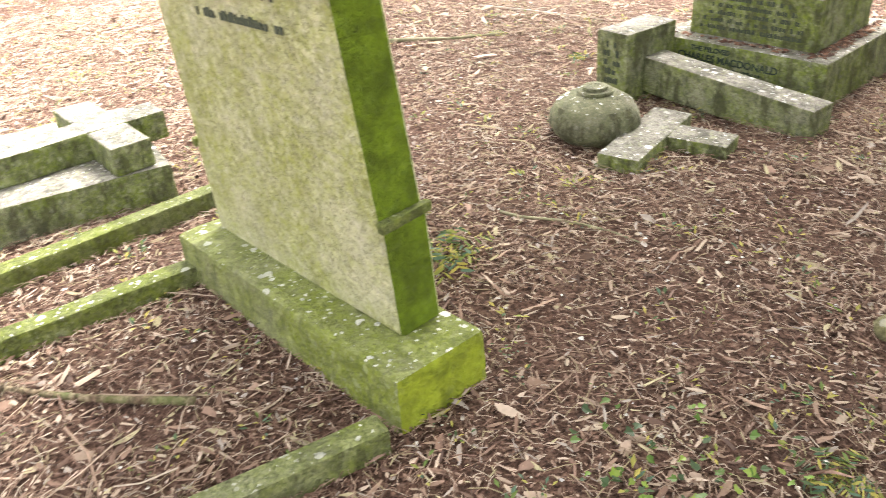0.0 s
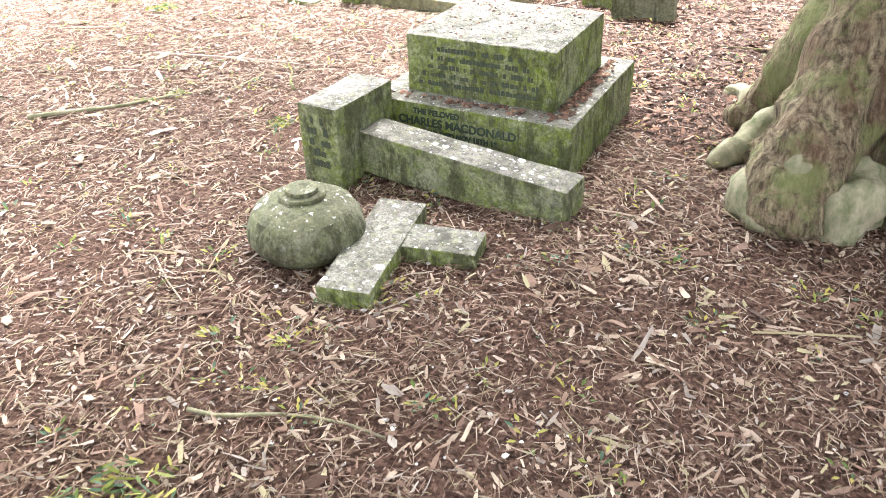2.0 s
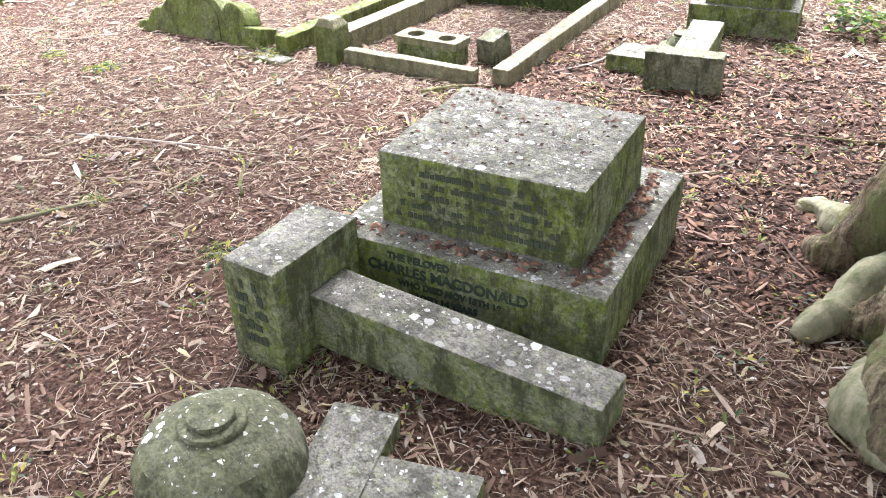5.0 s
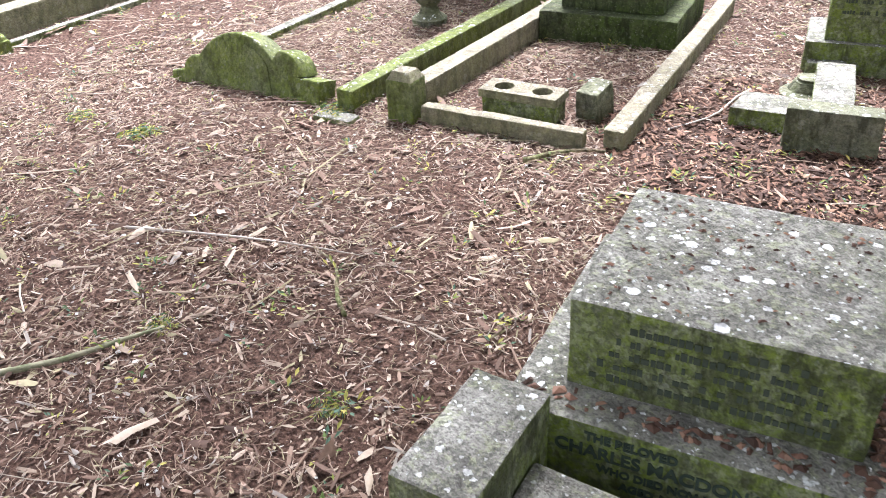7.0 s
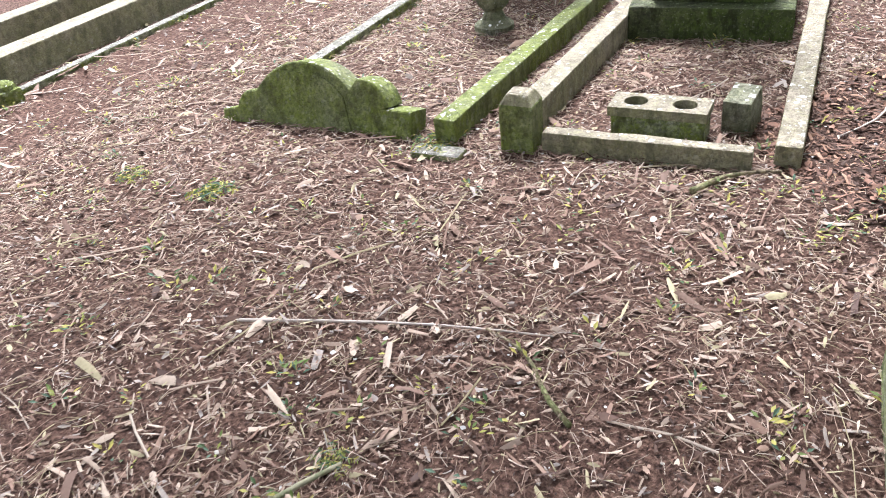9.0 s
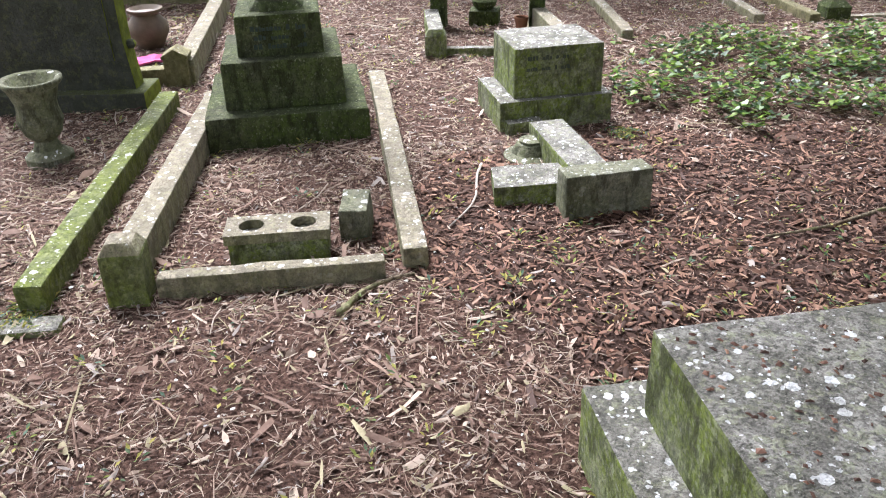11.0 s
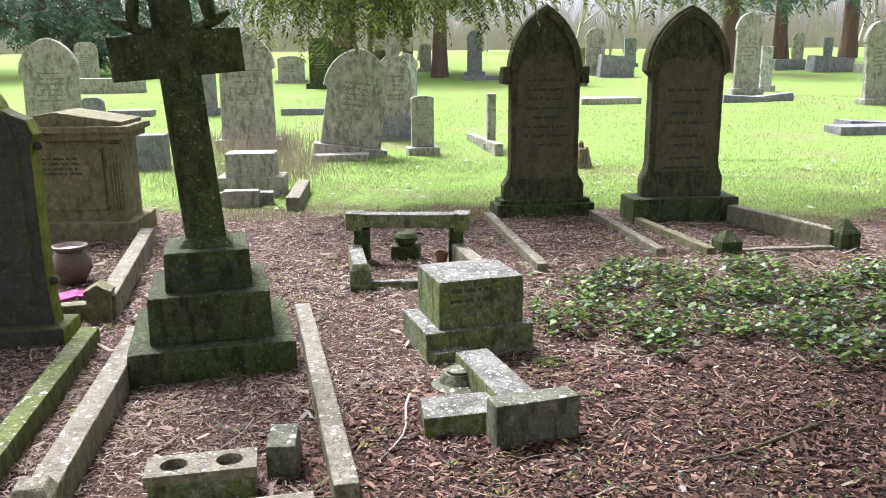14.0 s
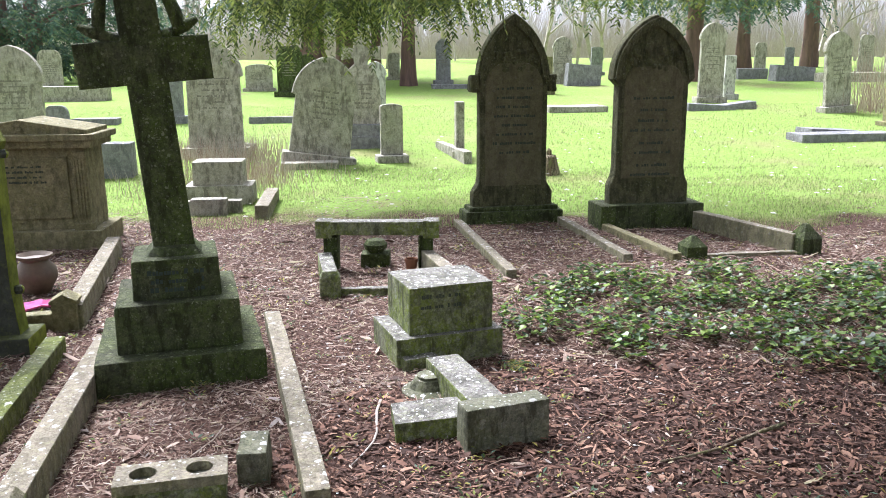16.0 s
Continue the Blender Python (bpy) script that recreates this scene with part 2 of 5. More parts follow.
CHIPS = island_material("bark_chips", [(0.215, 0.139, 0.106), (0.393, 0.297, 0.230), (0.118, 0.070, 0.053), (0.509, 0.414, 0.324), (0.279, 0.177, 0.133), (0.139, 0.085, 0.063), (0.488, 0.393, 0.315), (0.329, 0.223, 0.168), (0.076, 0.045, 0.036), (0.446, 0.349, 0.273), (0.236, 0.150, 0.111), (0.351, 0.308, 0.273), (0.413, 0.367, 0.224)])
MULCH = island_material("dark_mulch", [(0.129, 0.065, 0.044), (0.077, 0.037, 0.025), (0.193, 0.099, 0.065), (0.057, 0.029, 0.020), (0.270, 0.145, 0.100), (0.103, 0.053, 0.036), (0.386, 0.229, 0.153)])
NEEDLES = island_material("dry_needles_and_twigs", [(0.276, 0.181, 0.136), (0.142, 0.082, 0.059), (0.364, 0.263, 0.196), (0.206, 0.131, 0.096), (0.331, 0.231, 0.173), (0.109, 0.065, 0.048), (0.474, 0.373, 0.294), (0.218, 0.135, 0.102), (0.397, 0.297, 0.229), (0.361, 0.310, 0.187), (0.475, 0.403, 0.327)])
CRUMBS = island_material("soil_crumbs", [(0.16, 0.085, 0.062), (0.08, 0.042, 0.031), (0.24, 0.14, 0.10), (0.045, 0.025, 0.019), (0.33, 0.22, 0.165), (0.12, 0.064, 0.047)])
SPECKS = island_material("pale_flecks", [(0.72, 0.71, 0.68), (0.6, 0.58, 0.52), (0.5, 0.5, 0.49)])
SPRIGS = island_material("green_sprigs", [(0.13, 0.20, 0.05), (0.26, 0.30, 0.07), (0.08, 0.14, 0.06), (0.38, 0.37, 0.09), (0.10, 0.18, 0.12), (0.45, 0.40, 0.10)], 0.7, 0.25)
IVY = island_material("ivy_leaves", [(0.08, 0.17, 0.025), (0.15, 0.27, 0.035), (0.04, 0.09, 0.03), (0.22, 0.33, 0.05), (0.05, 0.10, 0.045)], 0.35, 0.25)
GRASS = island_material("lawn_grass", [(0.18, 0.265, 0.075), (0.25, 0.325, 0.10), (0.15, 0.215, 0.07), (0.32, 0.355, 0.15), (0.36, 0.335, 0.20)], 0.7, 0.65)
YEW = island_material("yew_needles", [(0.04, 0.065, 0.025), (0.06, 0.095, 0.03), (0.13, 0.17, 0.04), (0.03, 0.05, 0.03), (0.22, 0.26, 0.06)], 0.7, 0.35)
# Lighter copy of the yew needles, with backlight painted into the colours
YEW_LIT = island_material("lit_yew_needles", [(0.10, 0.15, 0.035), (0.19, 0.25, 0.05), (0.06, 0.09, 0.03), (0.28, 0.33, 0.08)], 0.7, 0.4)
YEW_FAR = island_material("far_conifer", [(0.07, 0.14, 0.10), (0.10, 0.18, 0.11), (0.055, 0.10, 0.07), (0.15, 0.21, 0.11)], 0.8, 0.3)
DRYSTEM = island_material("dry_stems", [(0.62, 0.52, 0.42), (0.48, 0.36, 0.29), (0.74, 0.66, 0.55)])

# Ground: litter under the trees, lawn beyond, worn edge between them
GROUND, n, l, p = material("ground_litter_and_lawn")
gpos = n.new("ShaderNodeNewGeometry").outputs["Position"]
gsep = n.new("ShaderNodeSeparateXYZ")
l.new(gpos, gsep.inputs[0])
fine = noise_node(n, l, gpos, 55, 6, 0.75)
mid = noise_node(n, l, gpos, 2.2, 4, 0.6)
broad = noise_node(n, l, gpos, 0.55, 4, 0.6)
# Soil tones; the darkest stops paint in the shadowed gaps between chips
litter = ramp(n, l, fine, [(0.34, (0.016, 0.009, 0.007)), (0.47, (0.082, 0.046, 0.034)), (0.61, (0.20, 0.122, 0.092)), (0.78, (0.36, 0.24, 0.18))])
litter = mix(n, l, calc(n, l, "MULTIPLY", ramp(n, l, mid, [(0.45, 0.0), (0.7, 1.0)]), 0.45), litter, (0.09, 0.05, 0.037))
# Oval of dark mulch; the yew's shade is painted into the ground colour here
shade_x = calc(n, l, "MULTIPLY", calc(n, l, "SUBTRACT", gsep.outputs["X"], 1.45), 0.50)
shade_y = calc(n, l, "MULTIPLY", calc(n, l, "SUBTRACT", gsep.outputs["Y"], 2.75), 0.87)
shade_d = calc(n, l, "ADD", calc(n, l, "MULTIPLY", shade_x, shade_x), calc(n, l, "MULTIPLY", shade_y, shade_y))
shade_d = calc(n, l, "ADD", shade_d, calc(n, l, "SUBTRACT", mid, 0.5))
litter = mix(n, l, calc(n, l, "MULTIPLY", ramp(n, l, shade_d, [(0.7, 1.0), (1.0, 0.0)]), 0.7), litter, (0.035, 0.021, 0.016))
lawn = ramp(n, l, noise_node(n, l, gpos, 18, 5, 0.7), [(0.3, (0.15, 0.23, 0.05)), (0.55, (0.235, 0.36, 0.075)), (0.75, (0.33, 0.43, 0.12))])
lawn = mix(n, l, ramp(n, l, broad, [(0.51, 0.0), (0.66, 0.55)]), lawn, (0.27, 0.22, 0.12))
edge = calc(n, l, "ADD", gsep.outputs["Y"], calc(n, l, "MULTIPLY", calc(n, l, "SUBTRACT", broad, 0.5), 3.0))
edge = calc(n, l, "ADD", edge, calc(n, l, "MULTIPLY", calc(n, l, "SUBTRACT", fine, 0.5), 1.2))
side = calc(n, l, "MULTIPLY", calc(n, l, "ABSOLUTE", gsep.outputs["X"], 0), 0.05)
green_here = ramp(n, l, calc(n, l, "MULTIPLY", calc(n, l, "SUBTRACT", edge, calc(n, l, "SUBTRACT", 7.2, side)), 0.8), [(0.3, 0.0), (0.7, 1.0)])
l.new(mix(n, l, green_here, litter, lawn), p.inputs["Base Color"])
p.inputs["Roughness"].default_value = 0.95
p.inputs["Specular IOR Level"].default_value = 0.15
bump(n, l, p, fine, 0.9, 0.03)


# ---- mesh helpers ----
def rise(y):
    """Height of the ground: level by the graves, then a gentle bank towards the far trees."""
    return 0.04 * min(max(y - 10.0, 0.0), 40.0)


def ground_z(x, y):
    return rise(y) + 0.012 * noise.noise((x * 1.7, y * 1.7, 0)) + 0.006 * noise.noise((x * 6, y * 6, 3))


def finish(name, bm, mat):
    me = bpy.data.meshes.new(name)
    bm.to_mesh(me)
    bm.free()
    me.materials.append(mat)
    return me


def part(name, bm, mat, parent, label=""):
    ob = new(name, finish(name, bm, mat))
    ob.parent = parent
    return tagged(ob, label, kind="stuff" if name == "inscription" else "")


def thing(name, label, category, x, y, ang=0.0, z=0.0, group="", rx=0.0, ry=0.0):
    ob = new(name)
    ob.empty_display_size = 0.1
    ob.matrix_world = pose(x, y, z, rx, ry, ang)
    return tagged(ob, label, category, group)


def single(name, bm, mat, label, category, x, y, ang=0.0, z=0.0, group="", kind="", rx=0.0, ry=0.0):
    ob = new(name, finish(name, bm, mat))
    ob.matrix_world = pose(x, y, z, rx, ry, ang)
    return tagged(ob, label, category, group, kind)


def worn(bm, size=0.004, scale=7.0):
    off = Vector((random.uniform(0, 50), random.uniform(0, 50), random.uniform(0, 50)))
    bm.normal_update()
    for v in bm.verts:
        v.co += v.normal * size * noise.fractal((v.co + off) * scale, 1.0, 2.0, 4)
    return bm


def block(x0, x1, y0, y1, z0, z1, bevel=0.008, inset=0.0, cuts=None, wear=0.004):
    """A worked stone block with worn arrises; inset draws the top in on all sides."""
    bm = bmesh.new()
    bmesh.ops.create_cube(bm, size=1)
    for v in bm.verts:
        k = inset if v.co.z > 0 else 0.0
        v.co = (x0 + k if v.co.x < 0 else x1 - k, y0 + k if v.co.y < 0 else y1 - k, z0 if v.co.z < 0 else z1)
    size = max(x1 - x0, y1 - y0, z1 - z0)
    if cuts is None:
        cuts = int(min(max(size / 0.07, 2), 12))
    bmesh.ops.bevel(bm, geom=bm.edges[:], offset=bevel, segments=2, affect="EDGES", profile=0.6)
    long = [e for e in bm.edges if e.calc_length() > 0.06]
    if long:
        bmesh.ops.subdivide_edges(bm, edges=long, cuts=min(cuts, 8), use_grid_fill=True)
    return worn(bm, wear)


def bar(a, b, width, z0, z1, bevel=0.01):
    """A kerb from a to b on the plan; returns its bmesh, in world axes from the point a."""
    d = Vector((b[0] - a[0], b[1] - a[1], 0))
    bm = block(0, d.length, -width / 2, width / 2, z0, z1, bevel, cuts=8, wear=0.005)
    bm.transform(Matrix.Rotation(math.atan2(d.y, d.x), 4, "Z"))
    return bm


def profile(points, thick, bevel=0.006, y0=0.0):
    """An upright slab cut to an outline in x and z, with chamfered edges."""
    pts = [Vector(q) for i, q in enumerate(points) if (Vector(q) - Vector(points[i - 1])).length > 0.002]
    area = sum(pts[i - 1].x * pts[i].y - pts[i].x * pts[i - 1].y for i in range(len(pts)))
    turn = 1.0 if area > 0 else -1.0

    def drawn_in(c):
        out = []
        for i, q in enumerate(pts):
            a, b = (q - pts[i - 1]).normalized(), (pts[(i + 1) % len(pts)] - q).normalized()
            m = Vector((-a.y - b.y, a.x + b.x)) * turn
            k = c / max(0.5, m.length / 2)
            out.append(q + m.normalized() * k if m.length > 1e-6 else q)
        return out

    bm = bmesh.new()
    c = max(bevel, 0.0005)
    rows = [[bm.verts.new((q.x, y, q.y)) for q in drawn_in(d)] for y, d in
            ((y0, c), (y0 + c * 0.3, c * 0.3), (y0 + c, 0.0), (y0 + thick - c, 0.0), (y0 + thick, c))]
    for a, b in zip(rows, rows[1:]):
        for i in range(len(pts)):
            bm.faces.new((a[i - 1], a[i], b[i], b[i - 1]))
    bm.faces.new(rows[0])
    bm.faces.new(rows[-1])
    bmesh.ops.recalc_face_normals(bm, faces=bm.faces[:])
    return bm


def arc(cx, cz, r, a0, a1, steps=10):
    return [(cx + r * math.cos(radians(a0 + (a1 - a0) * i / steps)), cz + r * math.sin(radians(a0 + (a1 - a0) * i / steps))) for i in range(steps + 1)]


def pointed(half, spring, apex, steps=10):
    """A pointed arch from the right springing over the apex to the left one."""
    h = apex - spring
    r = (half * half + h * h) / (2 * half)
    top = math.degrees(math.asin(min(1.0, h / r)))
    right = arc(half - r, spring, r, 0, top, steps)
    return right + [(-x, z) for x, z in reversed(right[:-1])]


def lathe(rings, steps=24, wear=0.002):
    bm = bmesh.new()
    rows = [[bm.verts.new((r * math.cos(2 * math.pi * i / steps), r * math.sin(2 * math.pi * i / steps), z)) for i in range(steps)] for r, z in rings]
    for a, b in zip(rows, rows[1:]):
        for i in range(steps):
            bm.faces.new((a[i], a[(i + 1) % steps], b[(i + 1) % steps], b[i]))
    bm.faces.new(list(reversed(rows[0])))
    bm.faces.new(rows[-1])
    bm.normal_update()
    return worn(bm, wear)


def smooth(ob):
    for f in ob.data.polygons:
        f.use_smooth = True
    return ob


def tube(points, radii, steps=8):
    """A tapered tube along a line of points."""
    bm = bmesh.new()
    pts = [Vector(q) for q in points]
    rows = []
    for i, (q, r) in enumerate(zip(pts, radii)):
        d = (pts[min(i + 1, len(pts) - 1)] - pts[max(i - 1, 0)]).normalized()
        side = d.cross(Vector((0.31, 0.17, 0.93))).normalized()
        up = d.cross(side)
        rows.append([bm.verts.new(q + r * (math.cos(2 * math.pi * k / steps) * side + math.sin(2 * math.pi * k / steps) * up)) for k in range(steps)])
    for a, b in zip(rows, rows[1:]):
        for k in range(steps):
            bm.faces.new((a[k], a[(k + 1) % steps], b[(k + 1) % steps], b[k]))
    bm.faces.new(rows[0])
    bm.faces.new(rows[-1])
    bmesh.ops.recalc_face_normals(bm, faces=bm.faces[:])
    return bm


def lettering(body, size, depth=0.0015):
    """Cut lettering as a mesh that stands in x and z, facing -y."""
    curve = bpy.data.curves.new("lettering", "FONT")
    curve.body, curve.size, curve.extrude, curve.align_x = body, size, depth, "CENTER"
    curve.offset = 0.0012
    ob = bpy.data.objects.new("lettering", curve)
    scene.collection.objects.link(ob)
    me = bpy.data.meshes.new_from_object(ob.evaluated_get(bpy.context.evaluated_depsgraph_get()))
    bm = bmesh.new()
    bm.from_mesh(me)
    bpy.data.objects.remove(ob)
    bpy.data.curves.remove(curve)
    bpy.data.meshes.remove(me)
    bm.transform(Matrix.Rotation(radians(90), 4, "X"))
    return bm


def bars(x0, x1, y, zs, height, seed=1):
    """Rows of short strokes where carved lines can no longer be read, on a face towards -y."""
    rnd = random.Random(seed)
    bm = bmesh.new()
    for z in zs:
        mid_x, half_w = (x0 + x1) / 2, (x1 - x0) / 2 * rnd.uniform(0.55, 1.0)
        x = mid_x - half_w
        while x < mid_x + half_w:
            w = height * rnd.uniform(0.35, 0.8)
            h = height * rnd.uniform(0.6, 1.0)
            vs = [bm.verts.new(q) for q in ((x, y, z), (x + w, y, z), (x + w, y, z + h), (x, y, z + h))]
            f = bm.faces.new(vs)
            r = bmesh.ops.extrude_face_region(bm, geom=[f])
            for v in [g for g in r["geom"] if isinstance(g, bmesh.types.BMVert)]:
                v.co.y -= 0.0015
            x += w * 1.25 + (height * 0.9 if rnd.random() < 0.2 else 0)
    bmesh.ops.recalc_face_normals(bm, faces=bm.faces[:])
    return bm


def flock(name, verts, faces, mat, label, category):
    """Many small pieces as one object of stuff."""
    me = bpy.data.meshes.new(name)
    me.from_pydata(verts, [], faces)
    me.materials.append(mat)
    return tagged(new(name, me), label, category, kind="stuff")


# ---- ground ----
def steps_of(fine_from, fine_to, step, far):
    inner = np.arange(fine_from, fine_to + step / 2, step)
    out, d = [], step
    while not out or out[-1] < far:
        d *= 1.35
        out.append((out[-1] if out else 0) + d)
    return [fine_from - o for o in reversed(out)] + list(inner) + [fine_to + o for o in out]


gx, gy = steps_of(-5, 5, 0.08, 600), steps_of(-4, 9, 0.08, 600)
gverts = [(x, y, ground_z(x, y)) for y in gy for x in gx]
gfaces = [(j * len(gx) + i, j * len(gx) + i + 1, (j + 1) * len(gx) + i + 1, (j + 1) * len(gx) + i) for j in range(len(gy) - 1) for i in range(len(gx) - 1)]
gme = bpy.data.meshes.new("ground")
gme.from_pydata(gverts, [], gfaces)
gme.materials.append(GROUND)
ground = tagged(new("ground", gme), "brown leaf litter and bark chips giving way to bright lawn", "ground", kind="structure")
smooth(ground)


# ---- first grave: tall mossy headstone ----
def tall_headstone():
    h = thing("headstone", "tall headstone covered in bright yellow-green algae on a stone base", "headstone", 0.95, -1.464, 16.0)
    part("base", block(0, 1.045, 0, 0.285, -0.05, 0.155, 0.02, wear=0.008), STONE_BASE, h, "moss-covered stone base")
    outline = [(0.055, 0.15), (0.925, 0.15), (0.925, 0.45), (0.912, 0.465), (0.87, 1.12)] + [(0.469 + x, z) for x, z in pointed(0.401, 1.12, 1.42)][1:-1] + [(0.068, 1.12), (0.068, 0.465), (0.055, 0.45)]
    tip = Matrix.Translation((0.49, 0.2, 0.15)) @ Matrix.Rotation(radians(3.0), 4, "X") @ Matrix.Rotation(radians(-1.5), 4, "Y") @ Matrix.Translation((-0.49, -0.2, -0.15))

    def tipped(bm):
        bm.transform(tip)
        return bm

    part("blade", tipped(worn(profile(outline, 0.138, 0.014, y0=0.118), 0.002)), STONE_BRIGHT, h)
    part("moulding", tipped(block(0.912, 0.935, 0.112, 0.262, 0.44, 0.468, 0.006)), STONE_GREEN, h)
    part("moulding", tipped(block(0.045, 0.068, 0.112, 0.262, 0.44, 0.468, 0.006)), STONE_GREEN, h)
    part("inscription", tipped(bars(0.2, 0.78, 0.1165, (0.86, 0.93, 1.0, 1.07), 0.026, 4)), LETTER_FADED, h, "dark worn lettering")
    return h


def kerb(a, b, width, height, mat, label, group=""):
    bm = bar(a, b, width, -0.05, height)
    return single("kerb", bm, mat, label, "kerb", a[0], a[1], group=group)


tall_headstone()
kerb((1.96, -1.22), (2.10, -2.9), 0.072, 0.07, STONE_GREEN, "narrow kerb green with moss running from the headstone", "kerbs of the first grave")
kerb((0.985, -1.40), (1.26, -2.9), 0.072, 0.07, STONE_GREEN, "narrow kerb green with moss running from the headstone", "kerbs of the first grave")
kerb((0.48, -1.25), (0.97, -2.9), 0.072, 0.07, STONE_GREEN, "narrow kerb dark green with moss beside a slab", "kerbs of the first grave")
slab = single("grave_slab", block(-0.75, 0.02, -0.95, 0.0, -0.05, 0.14, 0.012), STONE, "grey-green stone slab under a fallen cross", "slab", 0.335, -1.37, 4)
lying = thing("fallen_cross", "grey-green stone cross lying on a slab", "cross", 0.06, -1.56, 14)
part("shaft", block(-0.075, 0.075, -0.75, 0.23, 0.14, 0.25, 0.008), STONE, lying)
part("arm", block(0.073, 0.30, -0.075, 0.075, 0.142, 0.248, 0.008), STONE, lying)
part("arm", block(-0.30, -0.073, -0.075, 0.075, 0.142, 0.248, 0.008), STONE, lying)


# ---- pedestal tomb with its fallen pieces ----
def pedestal(name, label, x, y, ang, base, top, mat, offset=(0.0, 0.0), group=""):
    """Two-tier pedestal: base and top are (width, depth, height)."""
    h = thing(name, label, "tomb", x, y, ang, group=group)
    bw, bd, bh = base
    tw, td, th = top
    ox, oy = offset
    part("base", block(-bw / 2, bw / 2, -bd / 2, bd / 2, -0.05, bh, 0.008), mat, h)
    part("top_block", block(ox - tw / 2, ox + tw / 2, oy - td / 2, oy + td / 2, bh - 0.002, bh + th, 0.007), mat, h)
    return h


ped = pedestal("pedestal_tomb", "square two-tier stone pedestal with green sides and lichen-spotted top", 0.612, 1.352, 17, (0.80, 0.75, 0.212), (0.59, 0.53, 0.217), STONE)
part("inscription", bars(-0.25, 0.25, -0.2665, (0.245, 0.278, 0.311, 0.344, 0.377), 0.020, 2), LETTER_FADED, ped, "worn dark lettering")
for body, size, z, x in (("THE BELOVED", 0.030, 0.172, -0.12), ("CHARLES MACDONALD", 0.044, 0.128, -0.04), ("WHO DIED NOV 15TH 18", 0.027, 0.094, -0.03), ("AGED 14 YEARS", 0.027, 0.060, -0.04)):
    t_bm = lettering(body, size)
    t_bm.transform(Matrix.Translation((x, -0.377, z)))
    part("lettering", t_bm, LETTER, ped, "dark cut lettering")

broken = thing("broken_cross", "broken mossy stone cross lying against the pedestal", "cross", 0.425, 0.693, 12.5)
part("arm", block(-0.084, 0.084, -0.165, 0.165, -0.04, 0.306, 0.008), STONE, broken, "upright stone arm end with worn lettering")
shaft = block(0.086, 0.86, -0.145, 0.0, 0.0, 0.155, 0.008)
for v in shaft.verts:
    v.co.z += 0.035 - 0.075 * (v.co.x - 0.086) / 0.77
    v.co.y += -0.0 + 0.055 * (v.co.x - 0.086) / 0.77
shaft.transform(Matrix.Translation((0, 0.09, 0)))
part("shaft", shaft, STONE, broken)
side_bars = bars(-0.05, 0.04, 0, (0.08, 0.12, 0.16, 0.2, 0.24), 0.03, 9)
side_bars.transform(Matrix.Translation((0, -0.167, 0)))
part("inscription", side_bars, LETTER_FADED, broken, "faint worn lettering")

flat = thing("fallen_cross", "small flat stone cross lying in the leaf litter", "cross", 0.951, 0.341, 27.8)
part("shaft", block(-0.082, 0.082, -0.27, 0.265, -0.02, 0.058, 0.007), STONE, flat)
part("arm", block(0.08, 0.315, -0.005, 0.135, -0.018, 0.056, 0.007), STONE, flat)

orb = thing("stone_urn", "round upturned stone urn with green algae and white lichen", "urn", 0.735, 0.245, 0)
smooth(part("bowl", lathe([(0.11, -0.03), (0.166, 0.02), (0.186, 0.06), (0.180, 0.10), (0.155, 0.14), (0.11, 0.168), (0.055, 0.182)], 36, 0.004), STONE_URN, orb))
part("collar", lathe([(0.072, 0.172), (0.074, 0.186), (0.070, 0.192)], 28, 0.001), STONE_URN, orb)
part("knob", lathe([(0.048, 0.19), (0.051, 0.198), (0.049, 0.206), (0.030, 0.206), (0.012, 0.202)], 28, 0.001), STONE_URN, orb)


# ---- old yew beside the pedestal ----
def trunk_mesh(r, height, flare, lobes, seed, rings=26, steps=48, lean=(0.0, 0.0)):
    rnd = random.Random(seed)
    ph = [rnd.uniform(0, 6.28) for _ in range(6)]
    bm = bmesh.new()
    rows = []
    for j in range(rings + 1):
        f = j / rings
        z = -0.08 + (height + 0.08) * f ** 1.6
        row = []
        for i in range(steps):
            a = 2 * math.pi * i / steps
            flut = 0.5 + 0.5 * math.cos(lobes * a + ph[0] + 0.4 * math.sin(2 * a + ph[1]))
            foot = math.exp(-max(z, 0) / (0.28 * height ** 0.5))
            rr = r * (1 - 0.35 * f) * (1 + 0.13 * math.cos(3 * a + ph[2] + z) + 0.08 * math.cos(lobes * a + ph[3] + 0.6 * z))
            rr += flare * foot * (0.35 + 0.65 * flut ** 1.5)
            rr += 0.03 * noise.noise((math.cos(a) * 3, math.sin(a) * 3, z * 1.2 + seed)) + 0.10 * r * foot * noise.noise((math.cos(a) * 5, math.sin(a) * 5, z * 7 + seed))
            rr += 0.09 * r * noise.noise((math.cos(a) * 9, math.sin(a) * 9, z * 1.6)) + 0.05 * r * noise.noise((math.cos(a) * 22, math.sin(a) * 22, z * 3.0))
            row.append(bm.verts.new((rr * math.cos(a) + lean[0] * z, rr * math.sin(a) + lean[1] * z, z)))
        rows.append(row)
    for a, b in zip(rows, rows[1:]):
        for i in range(steps):
            bm.faces.new((a[i], a[(i + 1) % steps], b[(i + 1) % steps], b[i]))
    bm.faces.new(rows[-1])
    return bm


